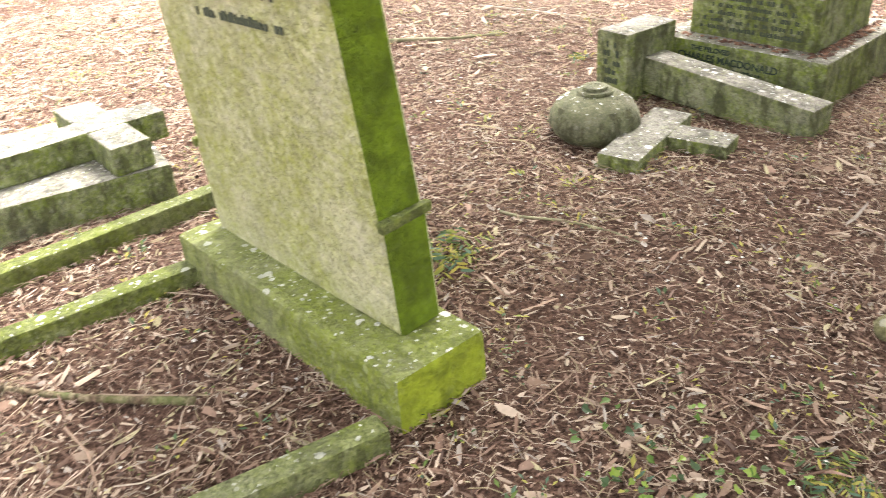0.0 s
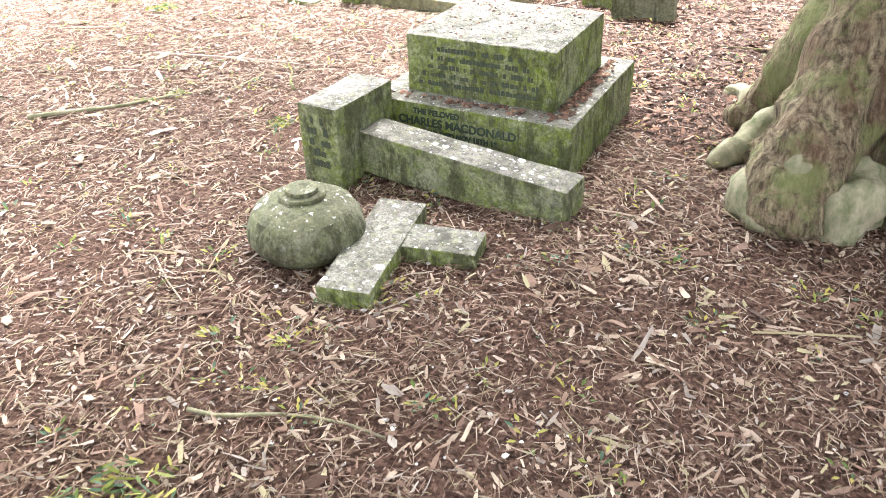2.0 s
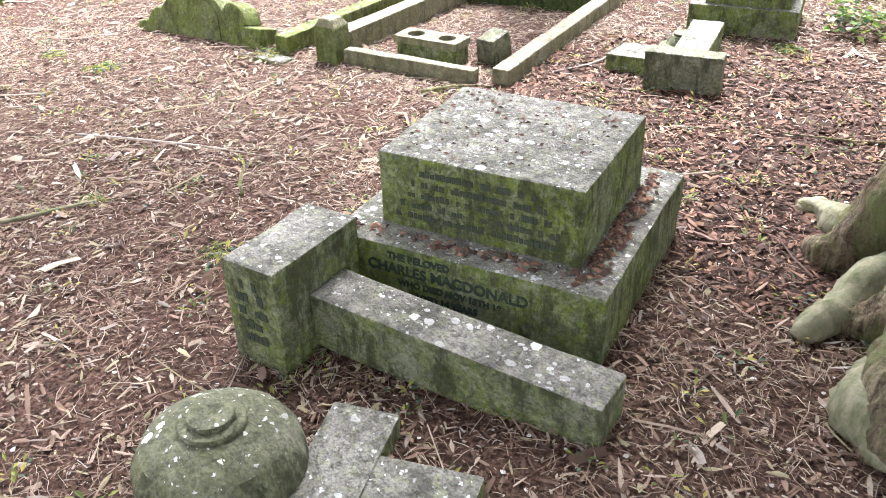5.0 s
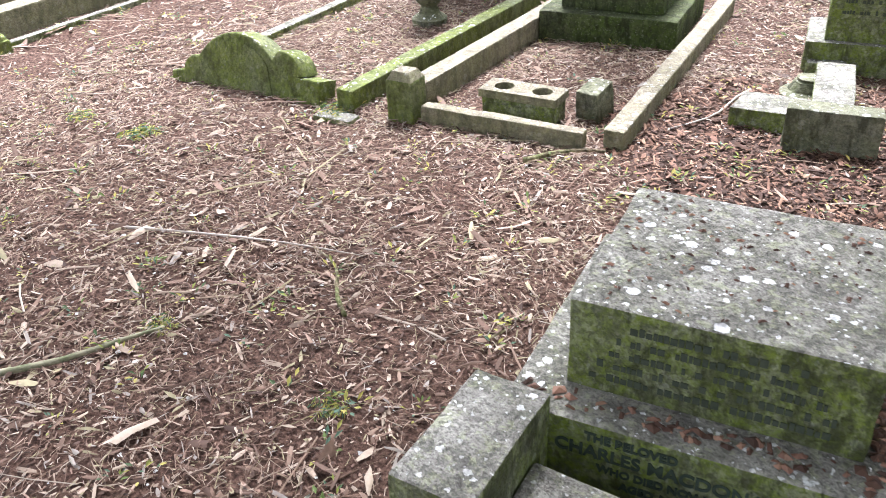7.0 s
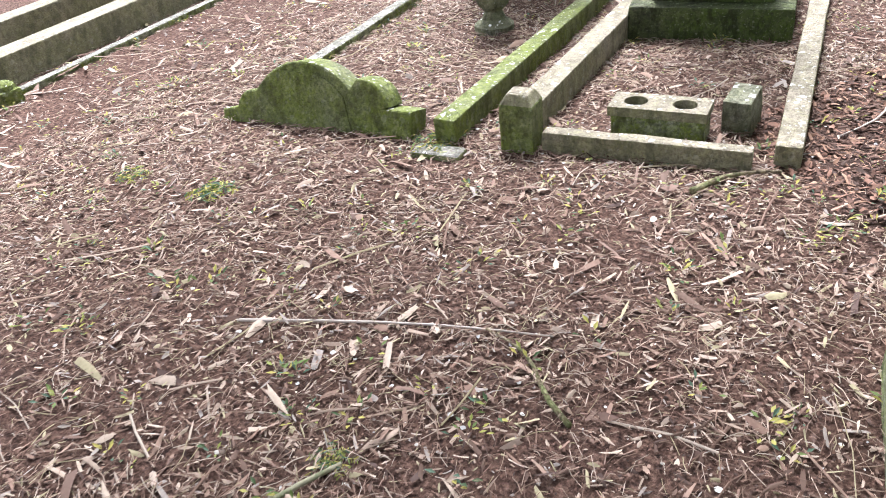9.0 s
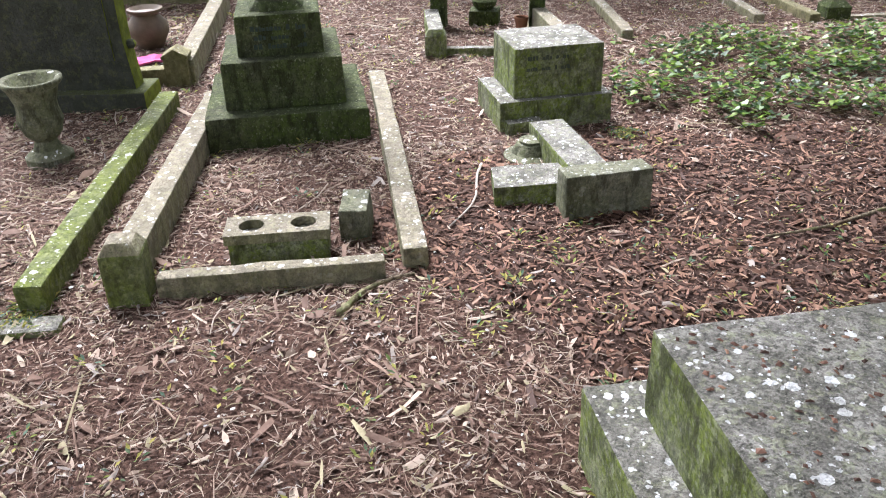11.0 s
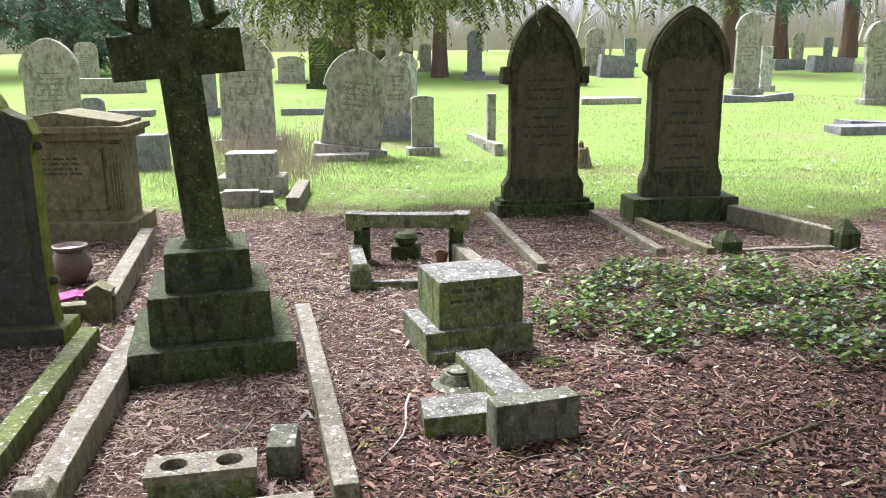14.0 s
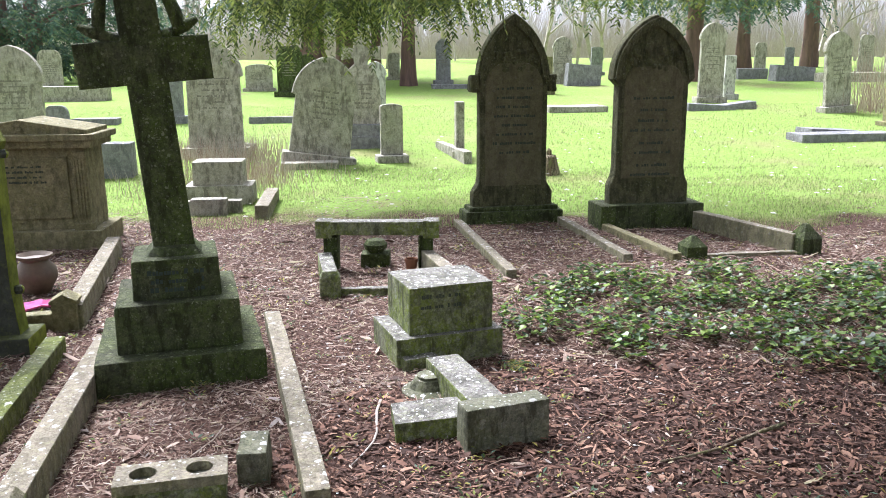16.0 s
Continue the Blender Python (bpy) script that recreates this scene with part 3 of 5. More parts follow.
def sprays(bm_v, bm_f, rnd, base, direction, length, droop, width, count):
    """Feathery conifer spray: a drooping line set with small narrow needle clumps."""
    q = Vector(base)
    d = Vector(direction).normalized()
    for k in range(count):
        q = q + d * (length / count)
        d = (d + Vector((0, 0, -droop / count))).normalized()
        for s in (-1, 1):
            side = d.cross(Vector((0, 0, 1)))
            side = (side.normalized() if side.length > 1e-3 else Vector((1, 0, 0))) * s
            tip = (side + d * rnd.uniform(0.2, 0.9) + Vector((rnd.uniform(-.3, .3), rnd.uniform(-.3, .3), rnd.uniform(-0.8, 0.1)))).normalized()
            w = width * rnd.uniform(0.6, 1.3)
            across = tip.cross(Vector((rnd.uniform(-1, 1), rnd.uniform(-1, 1), rnd.uniform(-1, 1)))).normalized() * w * 0.13
            i = len(bm_v)
            bm_v += [tuple(q + across * 0.6), tuple(q - across * 0.6), tuple(q + tip * w * 0.6 - across), tuple(q + tip * w), tuple(q + tip * w * 0.6 + across)]
            bm_f += [(i, i + 1, i + 2, i + 4), (i + 2, i + 3, i + 4)]


def crown_part(name, rnd, spots, mat, parent, per=30, length=0.9, width=0.12, count=9, droop=1.4):
    """A crown of drooping sprays round the given clump centres (x, y, z, radius)."""
    v, f = [], []
    for x, y, z, r in spots:
        for _ in range(per):
            a, u = rnd.uniform(0, 6.283), rnd.uniform(-0.5, 0.5)
            k = rnd.random() ** 0.6 * r
            base = (x + k * math.cos(a), y + k * math.sin(a), z + u * r * 0.6)
            sprays(v, f, rnd, base, (math.cos(a), math.sin(a), rnd.uniform(-0.3, 0.3)), length * rnd.uniform(0.5, 1.2), droop, width, count)
    me = bpy.data.meshes.new(name)
    me.from_pydata(v, [], f)
    me.materials.append(mat)
    ob = new(name, me)
    ob.parent = parent
    return ob


rnd = random.Random(7)
yew = thing("yew_tree", "old yew with fluted trunk, spreading roots and drooping dark foliage", "tree", 2.15, 2.15)
smooth(part("trunk", trunk_mesh(0.50, 4.2, 0.13, 7, 5, 60, 140), BARK, yew))


def root(points, radii, mat, label):
    """A swelling root: a tube eased between its points, knobbled at two scales."""
    pts, rad = [], []
    for i in range(len(points) - 1):
        for k in range(8):
            u = k / 8
            pts.append(tuple(a + (b - a) * u for a, b in zip(points[i], points[i + 1])))
            e = u * u * (3 - 2 * u)
            rad.append(radii[i] + (radii[i + 1] - radii[i]) * e)
    pts.append(points[-1])
    rad.append(radii[-1] * 0.6)
    bm = tube(pts, rad, 28)
    worn(bm, 0.05, 4)
    worn(bm, 0.02, 12)
    return smooth(part("root", worn(bm, 0.008, 34), mat, yew, label))


root([(-0.26, -0.30, 0.95), (-0.34, -0.50, 0.50), (-0.37, -0.68, 0.22), (-0.39, -0.80, 0.06), (-0.41, -0.86, -0.04)], [0.15, 0.17, 0.15, 0.14, 0.09], BARK, "buttress root running down to a knuckled foot")
root([(-0.36, -0.62, 0.20), (-0.42, -0.78, 0.11), (-0.44, -0.83, -0.02)], [0.11, 0.135, 0.10], BARK_GREEN, "pale knuckled root foot")
root([(-0.24, -0.60, 0.16), (-0.22, -0.74, 0.07), (-0.20, -0.80, -0.03)], [0.10, 0.10, 0.06], BARK_GREEN, "knuckled algae-covered root foot")
root([(-0.06, -0.45, 0.22), (-0.05, -0.56, 0.08), (-0.05, -0.60, -0.03)], [0.12, 0.11, 0.07], BARK, "knuckled algae-covered root foot")
root([(0.16, -0.46, 0.22), (0.22, -0.58, 0.07), (0.25, -0.63, -0.03)], [0.12, 0.10, 0.07], BARK_GREEN, "knuckled algae-covered root foot")
root([(-0.38, 0.02, 1.15), (-0.50, -0.06, 0.60), (-0.64, -0.12, 0.25), (-0.80, -0.15, 0.06), (-0.90, -0.16, -0.04)], [0.16, 0.17, 0.14, 0.09, 0.05], BARK, "broad buttress root")
root([(-0.42, -0.40, 0.16), (-0.58, -0.46, 0.07), (-0.72, -0.47, 0.03), (-0.76, -0.47, 0.0)], [0.08, 0.075, 0.06, 0.05], BARK, "green surface root")
root([(-0.60, -0.22, 0.16), (-0.68, -0.42, 0.08), (-0.74, -0.60, 0.02)], [0.035, 0.03, 0.022], BARK_GREEN, "thin mossy root")
root([(-0.70, -0.02, 0.08), (-1.0, 0.10, 0.02), (-1.15, 0.14, -0.03)], [0.07, 0.05, 0.03], BARK_GREEN, "surface root in the litter")
root([(0.45, 0.2, 0.3), (0.75, 0.3, 0.05), (0.95, 0.32, -0.05)], [0.16, 0.12, 0.06], BARK_GREEN, "algae-covered surface root")
overhead_spots = []
for k in range(11):
    a = radians(k * 33 + 10)
    reach = rnd.uniform(2.2, 4.2)
    tip = (reach * math.cos(a), reach * math.sin(a), rnd.uniform(3.4, 4.6))
    mid_p = (0.4 * reach * math.cos(a + 0.15), 0.4 * reach * math.sin(a + 0.15), rnd.uniform(3.0, 3.6))
    smooth(part("limb", tube([(0.1 * math.cos(a), 0.1 * math.sin(a), 2.5), mid_p, tip], [0.14, 0.09, 0.03], 8), BARK, yew))
    for s in (0.55, 0.8, 1.0):
        overhead_spots.append((tip[0] * s, tip[1] * s, tip[2] * (0.8 + 0.2 * s), 0.8))
# Extra crown clumps out of view, added to shade the ground below
overhead_spots += [(rnd.uniform(-2.2, 2.2), rnd.uniform(-2.2, 2.2), rnd.uniform(3.6, 5.6), 1.1) for _ in range(22)]
# Unseen clumps beyond the limbs, placed only to block light farther left
overhead_spots += [(rnd.uniform(-5.0, -3.2), rnd.uniform(-0.4, 1.9), rnd.uniform(3.4, 4.6), 0.7) for _ in range(3)]
crown_part("crown", rnd, overhead_spots, YEW, yew, per=40, width=0.16)
shoots = crown_part("shoots", rnd, [(-0.50, -0.10, 0.98, 0.10), (-0.44, -0.22, 1.15, 0.10)], YEW_LIT, yew, per=14, length=0.22, width=0.05, count=6)
tagged(shoots, "young green shoots on the bark", kind="stuff")


# ---- kerbed grave with the stepped cross ----
kerb((-1.33, 2.24), (-1.66, 3.92), 0.10, 0.12, STONE_PALE, "pale worn side kerb of a grave", "kerbs of the cross grave")
kerb((-0.405, 2.44), (-0.945, 4.42), 0.085, 0.085, STONE_PALE, "pale worn side kerb of a grave", "kerbs of the cross grave")
kerb((-1.20, 2.20), (-0.50, 2.385), 0.06, 0.08, STONE_PALE, "slipped front kerb of a grave", "kerbs of the cross grave")
post = thing("kerb_post", "short square kerb post with chamfered mossy top", "post", -1.285, 2.18, 14)

part("body", block(-0.064, 0.064, -0.06, 0.06, -0.04, 0.185, 0.008), STONE_GREEN, post)

part("cap", block(-0.064, 0.064, -0.06, 0.06, 0.18, 0.222, 0.008, inset=0.022), STONE_PALE, post)


def vase_block():
    h = thing("flower_vase_block", "pale stone flower block with two round holes", "flower holder", -0.885, 2.48, 14)
    w, d = 0.36, 0.145
    bm = bmesh.new()
    steps, r = 20, 0.043
    outer_b, faces = [], []
    for cx in (-0.088, 0.088):
        ring_t = [bm.verts.new((cx + r * math.cos(2 * math.pi * i / steps), r * math.sin(2 * math.pi * i / steps), 0.135)) for i in range(steps)]
        ring_b = [bm.verts.new((v.co.x, v.co.y, 0.05)) for v in ring_t]
        sq = []
        for i in range(steps):
            a = 2 * math.pi * i / steps
            k = min(0.088 / max(abs(math.cos(a)), 1e-6), d / 2 / max(abs(math.sin(a)), 1e-6))
            at = (k * math.cos(a), k * math.sin(a))
            if i in (2, 8, 12, 18):
                at = (math.copysign(0.088, at[0]), math.copysign(d / 2, at[1]))
            sq.append(bm.verts.new((cx + at[0], at[1], 0.135)))
        low = [bm.verts.new((v.co.x, v.co.y, 0.10)) for v in sq]
        for i in range(steps):
            j = (i + 1) % steps
            bm.faces.new((sq[i], sq[j], ring_t[j], ring_t[i]))
            bm.faces.new((ring_t[i], ring_t[j], ring_b[j], ring_b[i]))
            bm.faces.new((low[i], low[j], sq[j], sq[i]))
        bm.faces.new(ring_b)
        bm.faces.new(list(reversed(low)))
    bmesh.ops.remove_doubles(bm, verts=bm.verts[:], dist=0.001)
    inside = [fc for fc in bm.faces if all(abs(q.co.x) < 0.002 for q in fc.verts)]
    bmesh.ops.delete(bm, geom=inside, context="FACES")
    bmesh.ops.recalc_face_normals(bm, faces=bm.faces[:])
    part("slab", bm, STONE_PALE, h)
    part("plinth", block(-w / 2 + 0.012, w / 2 - 0.012, -d / 2 + 0.012, d / 2 - 0.012, -0.03, 0.102, 0.006), STONE, h)
    # Dark disc low in each hole
    for cx in (-0.088, 0.088):
        part("hole_lining", lathe([(0.042, 0.045), (0.042, 0.06), (0.038, 0.064)], 20, 0), HOLE_FILL, h, "dark filling in the hole").location.x = cx


vase_block()
single("stone_block", block(-0.055, 0.055, -0.075, 0.075, -0.04, 0.14, 0.007, inset=0.004), STONE_URN, "small mossy stone block with slanting top", "block", -0.665, 2.70, 6, rx=9)

cross = thing("cross_monument", "dark mossy stone cross on three steps", "cross", -1.266, 3.84, 17.5)
part("step", block(-0.365, 0.365, -0.365, 0.365, -0.05, 0.157, 0.012, inset=0.0), STONE_DARK, cross)
part("step", block(-0.275, 0.275, -0.275, 0.275, 0.155, 0.377, 0.012, inset=0.006), STONE_DARK, cross)
part("step", block(-0.195, 0.195, -0.195, 0.195, 0.375, 0.56, 0.012, inset=0.006), STONE_DARK, cross)
part("plinth", block(-0.13, 0.13, -0.13, 0.13, 0.555, 0.60, 0.01, inset=0.035), STONE_DARK, cross)
LEAN = Matrix.Translation((0, 0, 0.59)) @ Matrix.Rotation(radians(-4.5), 4, "Y") @ Matrix.Translation((0, 0, -0.59))


def leaning(bm):
    bm.transform(LEAN)
    return bm


outline = [(0.285, 1.335), (0.285, 1.53), (0.088, 1.53), (0.084, 1.95)]
outline = [(0.092, 0.575), (0.089, 1.335)] + outline
outline += [(-x, z) for x, z in reversed(outline)]
part("cross_body", leaning(profile(outline, 0.14, 0.012, y0=-0.07)), STONE_DARK, cross, "shaft and arms cut from one dark block")
for s in (-1, 1):
    pts = [(s * 0.07, -0.02, 1.52), (s * 0.13, -0.03, 1.54), (s * 0.17, -0.03, 1.57), (s * 0.155, -0.03, 1.65), (s * 0.125, -0.02, 1.74), (s * 0.09, -0.02, 1.80)]
    smooth(part("carved_scroll", leaning(worn(tube(pts, [0.03, 0.035, 0.034, 0.028, 0.026, 0.02], 10), 0.006, 20)), STONE_DARK, cross, "carved dark stone scroll"))
    pts = [(s * 0.15, -0.03, 1.56), (s * 0.20, -0.04, 1.575), (s * 0.25, -0.045, 1.60)]
    smooth(part("carved_scroll", leaning(tube(pts, [0.03, 0.026, 0.012], 10)), STONE_DARK, cross, "carved dark stone scroll"))
part("inscription", bars(-0.14, 0.14, -0.192, (0.41, 0.45, 0.49), 0.024, 5), LETTER, cross, "worn dark lettering")

# ---- grave beside it ----
kerb((-1.56, 2.06), (-1.93, 3.95), 0.09, 0.10, STONE_GREEN, "kerb green with moss at the edge of a grave", "kerbs of the urn grave")
kerb((-2.66, 2.36), (-3.06, 3.95), 0.07, 0.05, STONE, "thin sunken kerb grey with lichen", "kerbs of the urn grave")
single("kerb_stub", block(-0.10, 0.10, -0.045, 0.045, -0.05, 0.018, 0.012), STONE, "broken mossy kerb end beside a fallen headstone", "kerb", -1.53, 1.98, 14)
gable = [(0, -0.06), (0.93, -0.06), (0.93, 0.13), (0.80, 0.13)] + arc(0.70, 0.115, 0.125, 10, 100, 6) + arc(0.43, 0.0, 0.29, 42, 138, 12) + arc(0.165, 0.07, 0.085, 80, 175, 5) + [(0.0, 0.06)]
top_stone = thing("fallen_headstone", "sunken curved top of a headstone green with moss", "headstone", -2.60, 1.80, 13, z=-0.015, rx=-15)
part("slab", profile(gable, 0.13, 0.01), STONE_GREEN, top_stone)
inner = [(0.20, 0.02), (0.66, 0.02)] + arc(0.43, 0.0, 0.25, 40, 140, 12)
part("panel", profile(inner, 0.02, 0.0, y0=-0.006), STONE_GREEN, top_stone, "raised carved panel")


def urn(name, label, x, y, s, mat):
    h = thing(name, label, "urn", x, y)
    part("foot", lathe([(0.10 * s, -0.03), (0.10 * s, 0.03 * s), (0.06 * s, 0.06 * s), (0.045 * s, 0.10 * s)], 28, 0.001), mat, h)
    smooth(part("bowl", lathe([(0.045 * s, 0.10 * s), (0.075 * s, 0.13 * s), (0.095 * s, 0.19 * s), (0.085 * s, 0.24 * s), (0.085 * s, 0.27 * s), (0.105 * s, 0.33 * s), (0.128 * s, 0.355 * s), (0.128 * s, 0.37 * s), (0.10 * s, 0.365 * s), (0.07 * s, 0.30 * s)], 32, 0.001), mat, h))
    return h


urn("garden_urn", "pale weathered stone urn on a round foot", -2.20, 3.26, 1.02, STONE_URN)
dark = thing("headstone", "dark grey headstone with curved shoulders and a pale edge", "headstone", -2.51, 3.98, 8)
out = [(-0.40, 0.0), (0.40, 0.0), (0.37, 0.35), (0.37, 1.0), (0.39, 1.06), (0.36, 1.13), (0.29, 1.16)] + arc(0.06, 1.13, 0.2, 15, 60, 5) + arc(0.0, 1.17, 0.27, 50, 130, 8) + arc(-0.06, 1.13, 0.2, 120, 165, 5) + [(-0.29, 1.16), (-0.36, 1.13), (-0.39, 1.06), (-0.37, 1.0), (-0.37, 0.35)]
part("slab", profile(out, 0.13, 0.012, y0=-0.06), STONE_SMOOTH, dark)
part("panel", profile([(-0.31, 0.25), (0.31, 0.25), (0.31, 1.0)] + arc(0, 1.0, 0.31, 25, 155, 10) + [(-0.31, 1.0)], 0.02, 0.004, y0=-0.068), STONE_SMOOTH, dark, "smooth dark panel")
for z in (0.32, 1.0):
    part("boss", lathe([(0.02, -0.02), (0.03, 0.0), (0.02, 0.02)], 12, 0), STONE_SMOOTH, dark).location = (0.385, 0.0, z)
part("base", block(-0.45, 0.45, -0.13, 0.14, -0.05, 0.10, 0.012), STONE_SMOOTH, dark)


# ---- chest tomb and its kerbs ----
def chest_tomb():
    h = thing("chest_tomb", "brown sandstone chest tomb with fluted pilasters and low pediment", "tomb", -3.24, 6.62, 6)
    part("plinth", block(-0.55, 0.55, -0.30, 0.30, -0.05, 0.15, 0.012), STONE_BROWN, h)
    part("body", block(-0.46, 0.46, -0.22, 0.22, 0.148, 0.80, 0.006), STONE_BROWN, h)
    part("panel", block(-0.32, 0.32, -0.232, -0.20, 0.24, 0.72, 0.006), STONE_BROWN, h, "flat inscribed panel")
    part("inscription", bars(-0.26, 0.16, -0.234, (0.52, 0.56, 0.60, 0.64), 0.018, 6), LETTER_FADED, h)
    for s in (-1, 1):
        c = s * 0.41
        pil = part("pilaster", block(c - 0.055, c + 0.055, -0.245, -0.2, 0.20, 0.76, 0.004), STONE_BROWN, h)
        for k in range(4):
            fx = c - 0.036 + k * 0.024
            part("flute", block(fx - 0.007, fx + 0.007, -0.252, -0.243, 0.24, 0.70, 0.003, cuts=1, wear=0.0), STONE_BROWN, pil)
        part("pilaster_base", block(c - 0.075, c + 0.075, -0.265, -0.2, 0.148, 0.205, 0.008), STONE_BROWN, h)
    part("cornice", block(-0.52, 0.52, -0.29, 0.29, 0.79, 0.85, 0.012), STONE_BROWN, h)
    part("cornice", block(-0.56, 0.56, -0.32, 0.32, 0.848, 0.90, 0.010), STONE_BROWN, h)
    part("pediment", profile([(-0.50, 0.895), (0.50, 0.895), (0.50, 0.93), (0.0, 1.01), (-0.50, 0.93)], 0.56, 0.008, y0=-0.28), STONE_BROWN, h)
    for k in range(6):
        a = radians(60 * k)
        petal = part("rosette_petal", lathe([(0.010, -0.004), (0.016, 0.0), (0.008, 0.006)], 8, 0), STONE_BROWN, h)
        petal.matrix_local = pose(0.024 * math.cos(a), -0.283, 0.945 + 0.024 * math.sin(a), 90)


chest_tomb()
kerb((-2.02, 4.36), (-2.50, 6.2), 0.10, 0.14, STONE_PALE, "pale side kerb of the grave before a chest tomb", "kerbs of the chest tomb")
kerb((-2.95, 4.12), (-2.06, 4.40), 0.09, 0.10, STONE_BROWN, "front kerb of the grave before a chest tomb", "kerbs of the chest tomb")
kp = thing("kerb_post", "small square kerb post with a gabled top", "post", -2.06, 4.37, 12)
part("body", block(-0.065, 0.065, -0.06, 0.06, -0.04, 0.16, 0.006), STONE_BROWN, kp)
part("cap", profile([(-0.072, 0.158), (0.072, 0.158), (0.072, 0.175), (0, 0.215), (-0.072, 0.175)], 0.13, 0.004, y0=-0.065), STONE_BROWN, kp)
pot = thing("ceramic_pot", "round brown ceramic pot with a wide rim", "pot", -2.58, 5.12)
smooth(part("body", lathe([(0.07, -0.02), (0.085, 0.02), (0.128, 0.10), (0.125, 0.16), (0.085, 0.205), (0.08, 0.22)], 32, 0.001), CERAMIC, pot))
part("rim", lathe([(0.08, 0.215), (0.108, 0.235), (0.11, 0.25), (0.095, 0.255), (0.07, 0.23)], 32, 0), CERAMIC, pot)
pk = bmesh.new()
bmesh.ops.create_grid(pk, x_segments=8, y_segments=5, size=0.5)
for v in pk.verts:
    v.co = (v.co.x * 0.26, v.co.y * 0.13, 0.03 + 0.02 * noise.noise((v.co.x * 5, v.co.y * 5, 2)))
bmesh.ops.solidify(pk, geom=pk.faces[:], thickness=0.012)
single("pink_ribbon", pk, PINK, "faded pink ribbon lying in the litter", "ribbon", -2.42, 4.72, 40, z=0.01)

# ---- fallen cross and small pedestal beyond ----
fx = thing("fallen_cross", "fallen stone cross with a thick green front arm", "cross", 0.225, 2.955, 20)
part("arm", block(-0.168, 0.168, -0.055, 0.055, -0.03, 0.172, 0.008), STONE_URN, fx)
part("shaft", block(-0.085, 0.07, 0.052, 0.66, -0.03, 0.125, 0.008), STONE, fx)
single("stone_slab", block(-0.15, 0.15, -0.10, 0.10, -0.03, 0.085, 0.007), STONE, "small lichen-spotted stone slab", "slab", -0.05, 3.07, 8, ry=-3)
ub = thing("urn_foot", "broken foot of a pale stone urn", "urn", -0.065, 3.45)
part("foot", lathe([(0.12, -0.02), (0.12, 0.015), (0.085, 0.03), (0.062, 0.068), (0.05, 0.072)], 28, 0.002), STONE_URN, ub)
part("rim", lathe([(0.052, 0.071), (0.055, 0.083), (0.03, 0.085)], 20, 0.001), STONE_URN, ub)
single("rubble_stone", block(-0.09, 0.09, -0.06, 0.06, -0.03, 0.06, 0.02, wear=0.02), STONE, "lump of broken stone in the litter", "stone", -0.12, 3.78, 20)
ped2 = pedestal("pedestal_tomb", "small two-tier stone pedestal grey with lichen beside ivy", -0.035, 4.03, 20, (0.55, 0.42, 0.14), (0.43, 0.37, 0.235), STONE, offset=(0.018, 0.01))
part("inscription", bars(-0.2, 0.12, -0.187, (0.27, 0.32), 0.02, 8), LETTER_FADED, ped2)

# ---- low grave with a broken crossbar ----
lowg = thing("kerb_crossbar", "long stone bar resting across the end of a grave", "kerb", -0.45, 5.66, -1)
part("bar", block(-0.33, 0.33, -0.06, 0.06, 0.26, 0.355, 0.008), STONE, lowg)
for s in (-1, 1):
    part("end_block", block(s * 0.37 - 0.055, s * 0.37 + 0.055, -0.07, 0.07, 0.24, 0.362, 0.008), STONE, lowg)
    part("support", block(s * 0.33 - 0.05, s * 0.33 + 0.05, -0.03, 0.10, -0.04, 0.245, 0.008), STONE_DARK, lowg)
kerb((-0.82, 5.62), (-0.70, 5.02), 0.095, 0.14, STONE, "side kerb of a low grave", "kerbs of the low grave")
kerb((-0.14, 5.75), (0.06, 5.02), 0.09, 0.15, STONE_PALE, "pale side kerb of a low grave", "kerbs of the low grave")
kerb((-0.64, 5.02), (0.02, 5.06), 0.06, 0.05, STONE, "thin front kerb of a low grave", "kerbs of the low grave")
lp = thing("kerb_post", "short square kerb post with chamfered top", "post", -0.70, 4.99, 5)
part("body", block(-0.062, 0.062, -0.055, 0.055, -0.04, 0.135, 0.006), STONE, lp)
part("cap", block(-0.062, 0.062, -0.055, 0.055, 0.132, 0.172, 0.006, inset=0.02), STONE, lp)
bv = thing("broken_vase", "dark broken stone vase under the crossbar", "vase", -0.48, 5.80)
part("base", block(-0.10, 0.10, -0.08, 0.08, -0.03, 0.10, 0.008), STONE_DARK, bv)
part("bowl", lathe([(0.05, 0.098), (0.08, 0.13), (0.085, 0.16), (0.06, 0.19)], 20, 0.002), STONE_DARK, bv)
tp = thing("flower_pot", "small terracotta flower pot", "pot", -0.22, 5.62)
part("body", lathe([(0.030, -0.01), (0.042, 0.07)], 20, 0), TERRACOTTA, tp)
part("rim", lathe([(0.046, 0.07), (0.047, 0.092), (0.038, 0.092), (0.034, 0.06)], 20, 0), TERRACOTTA, tp)


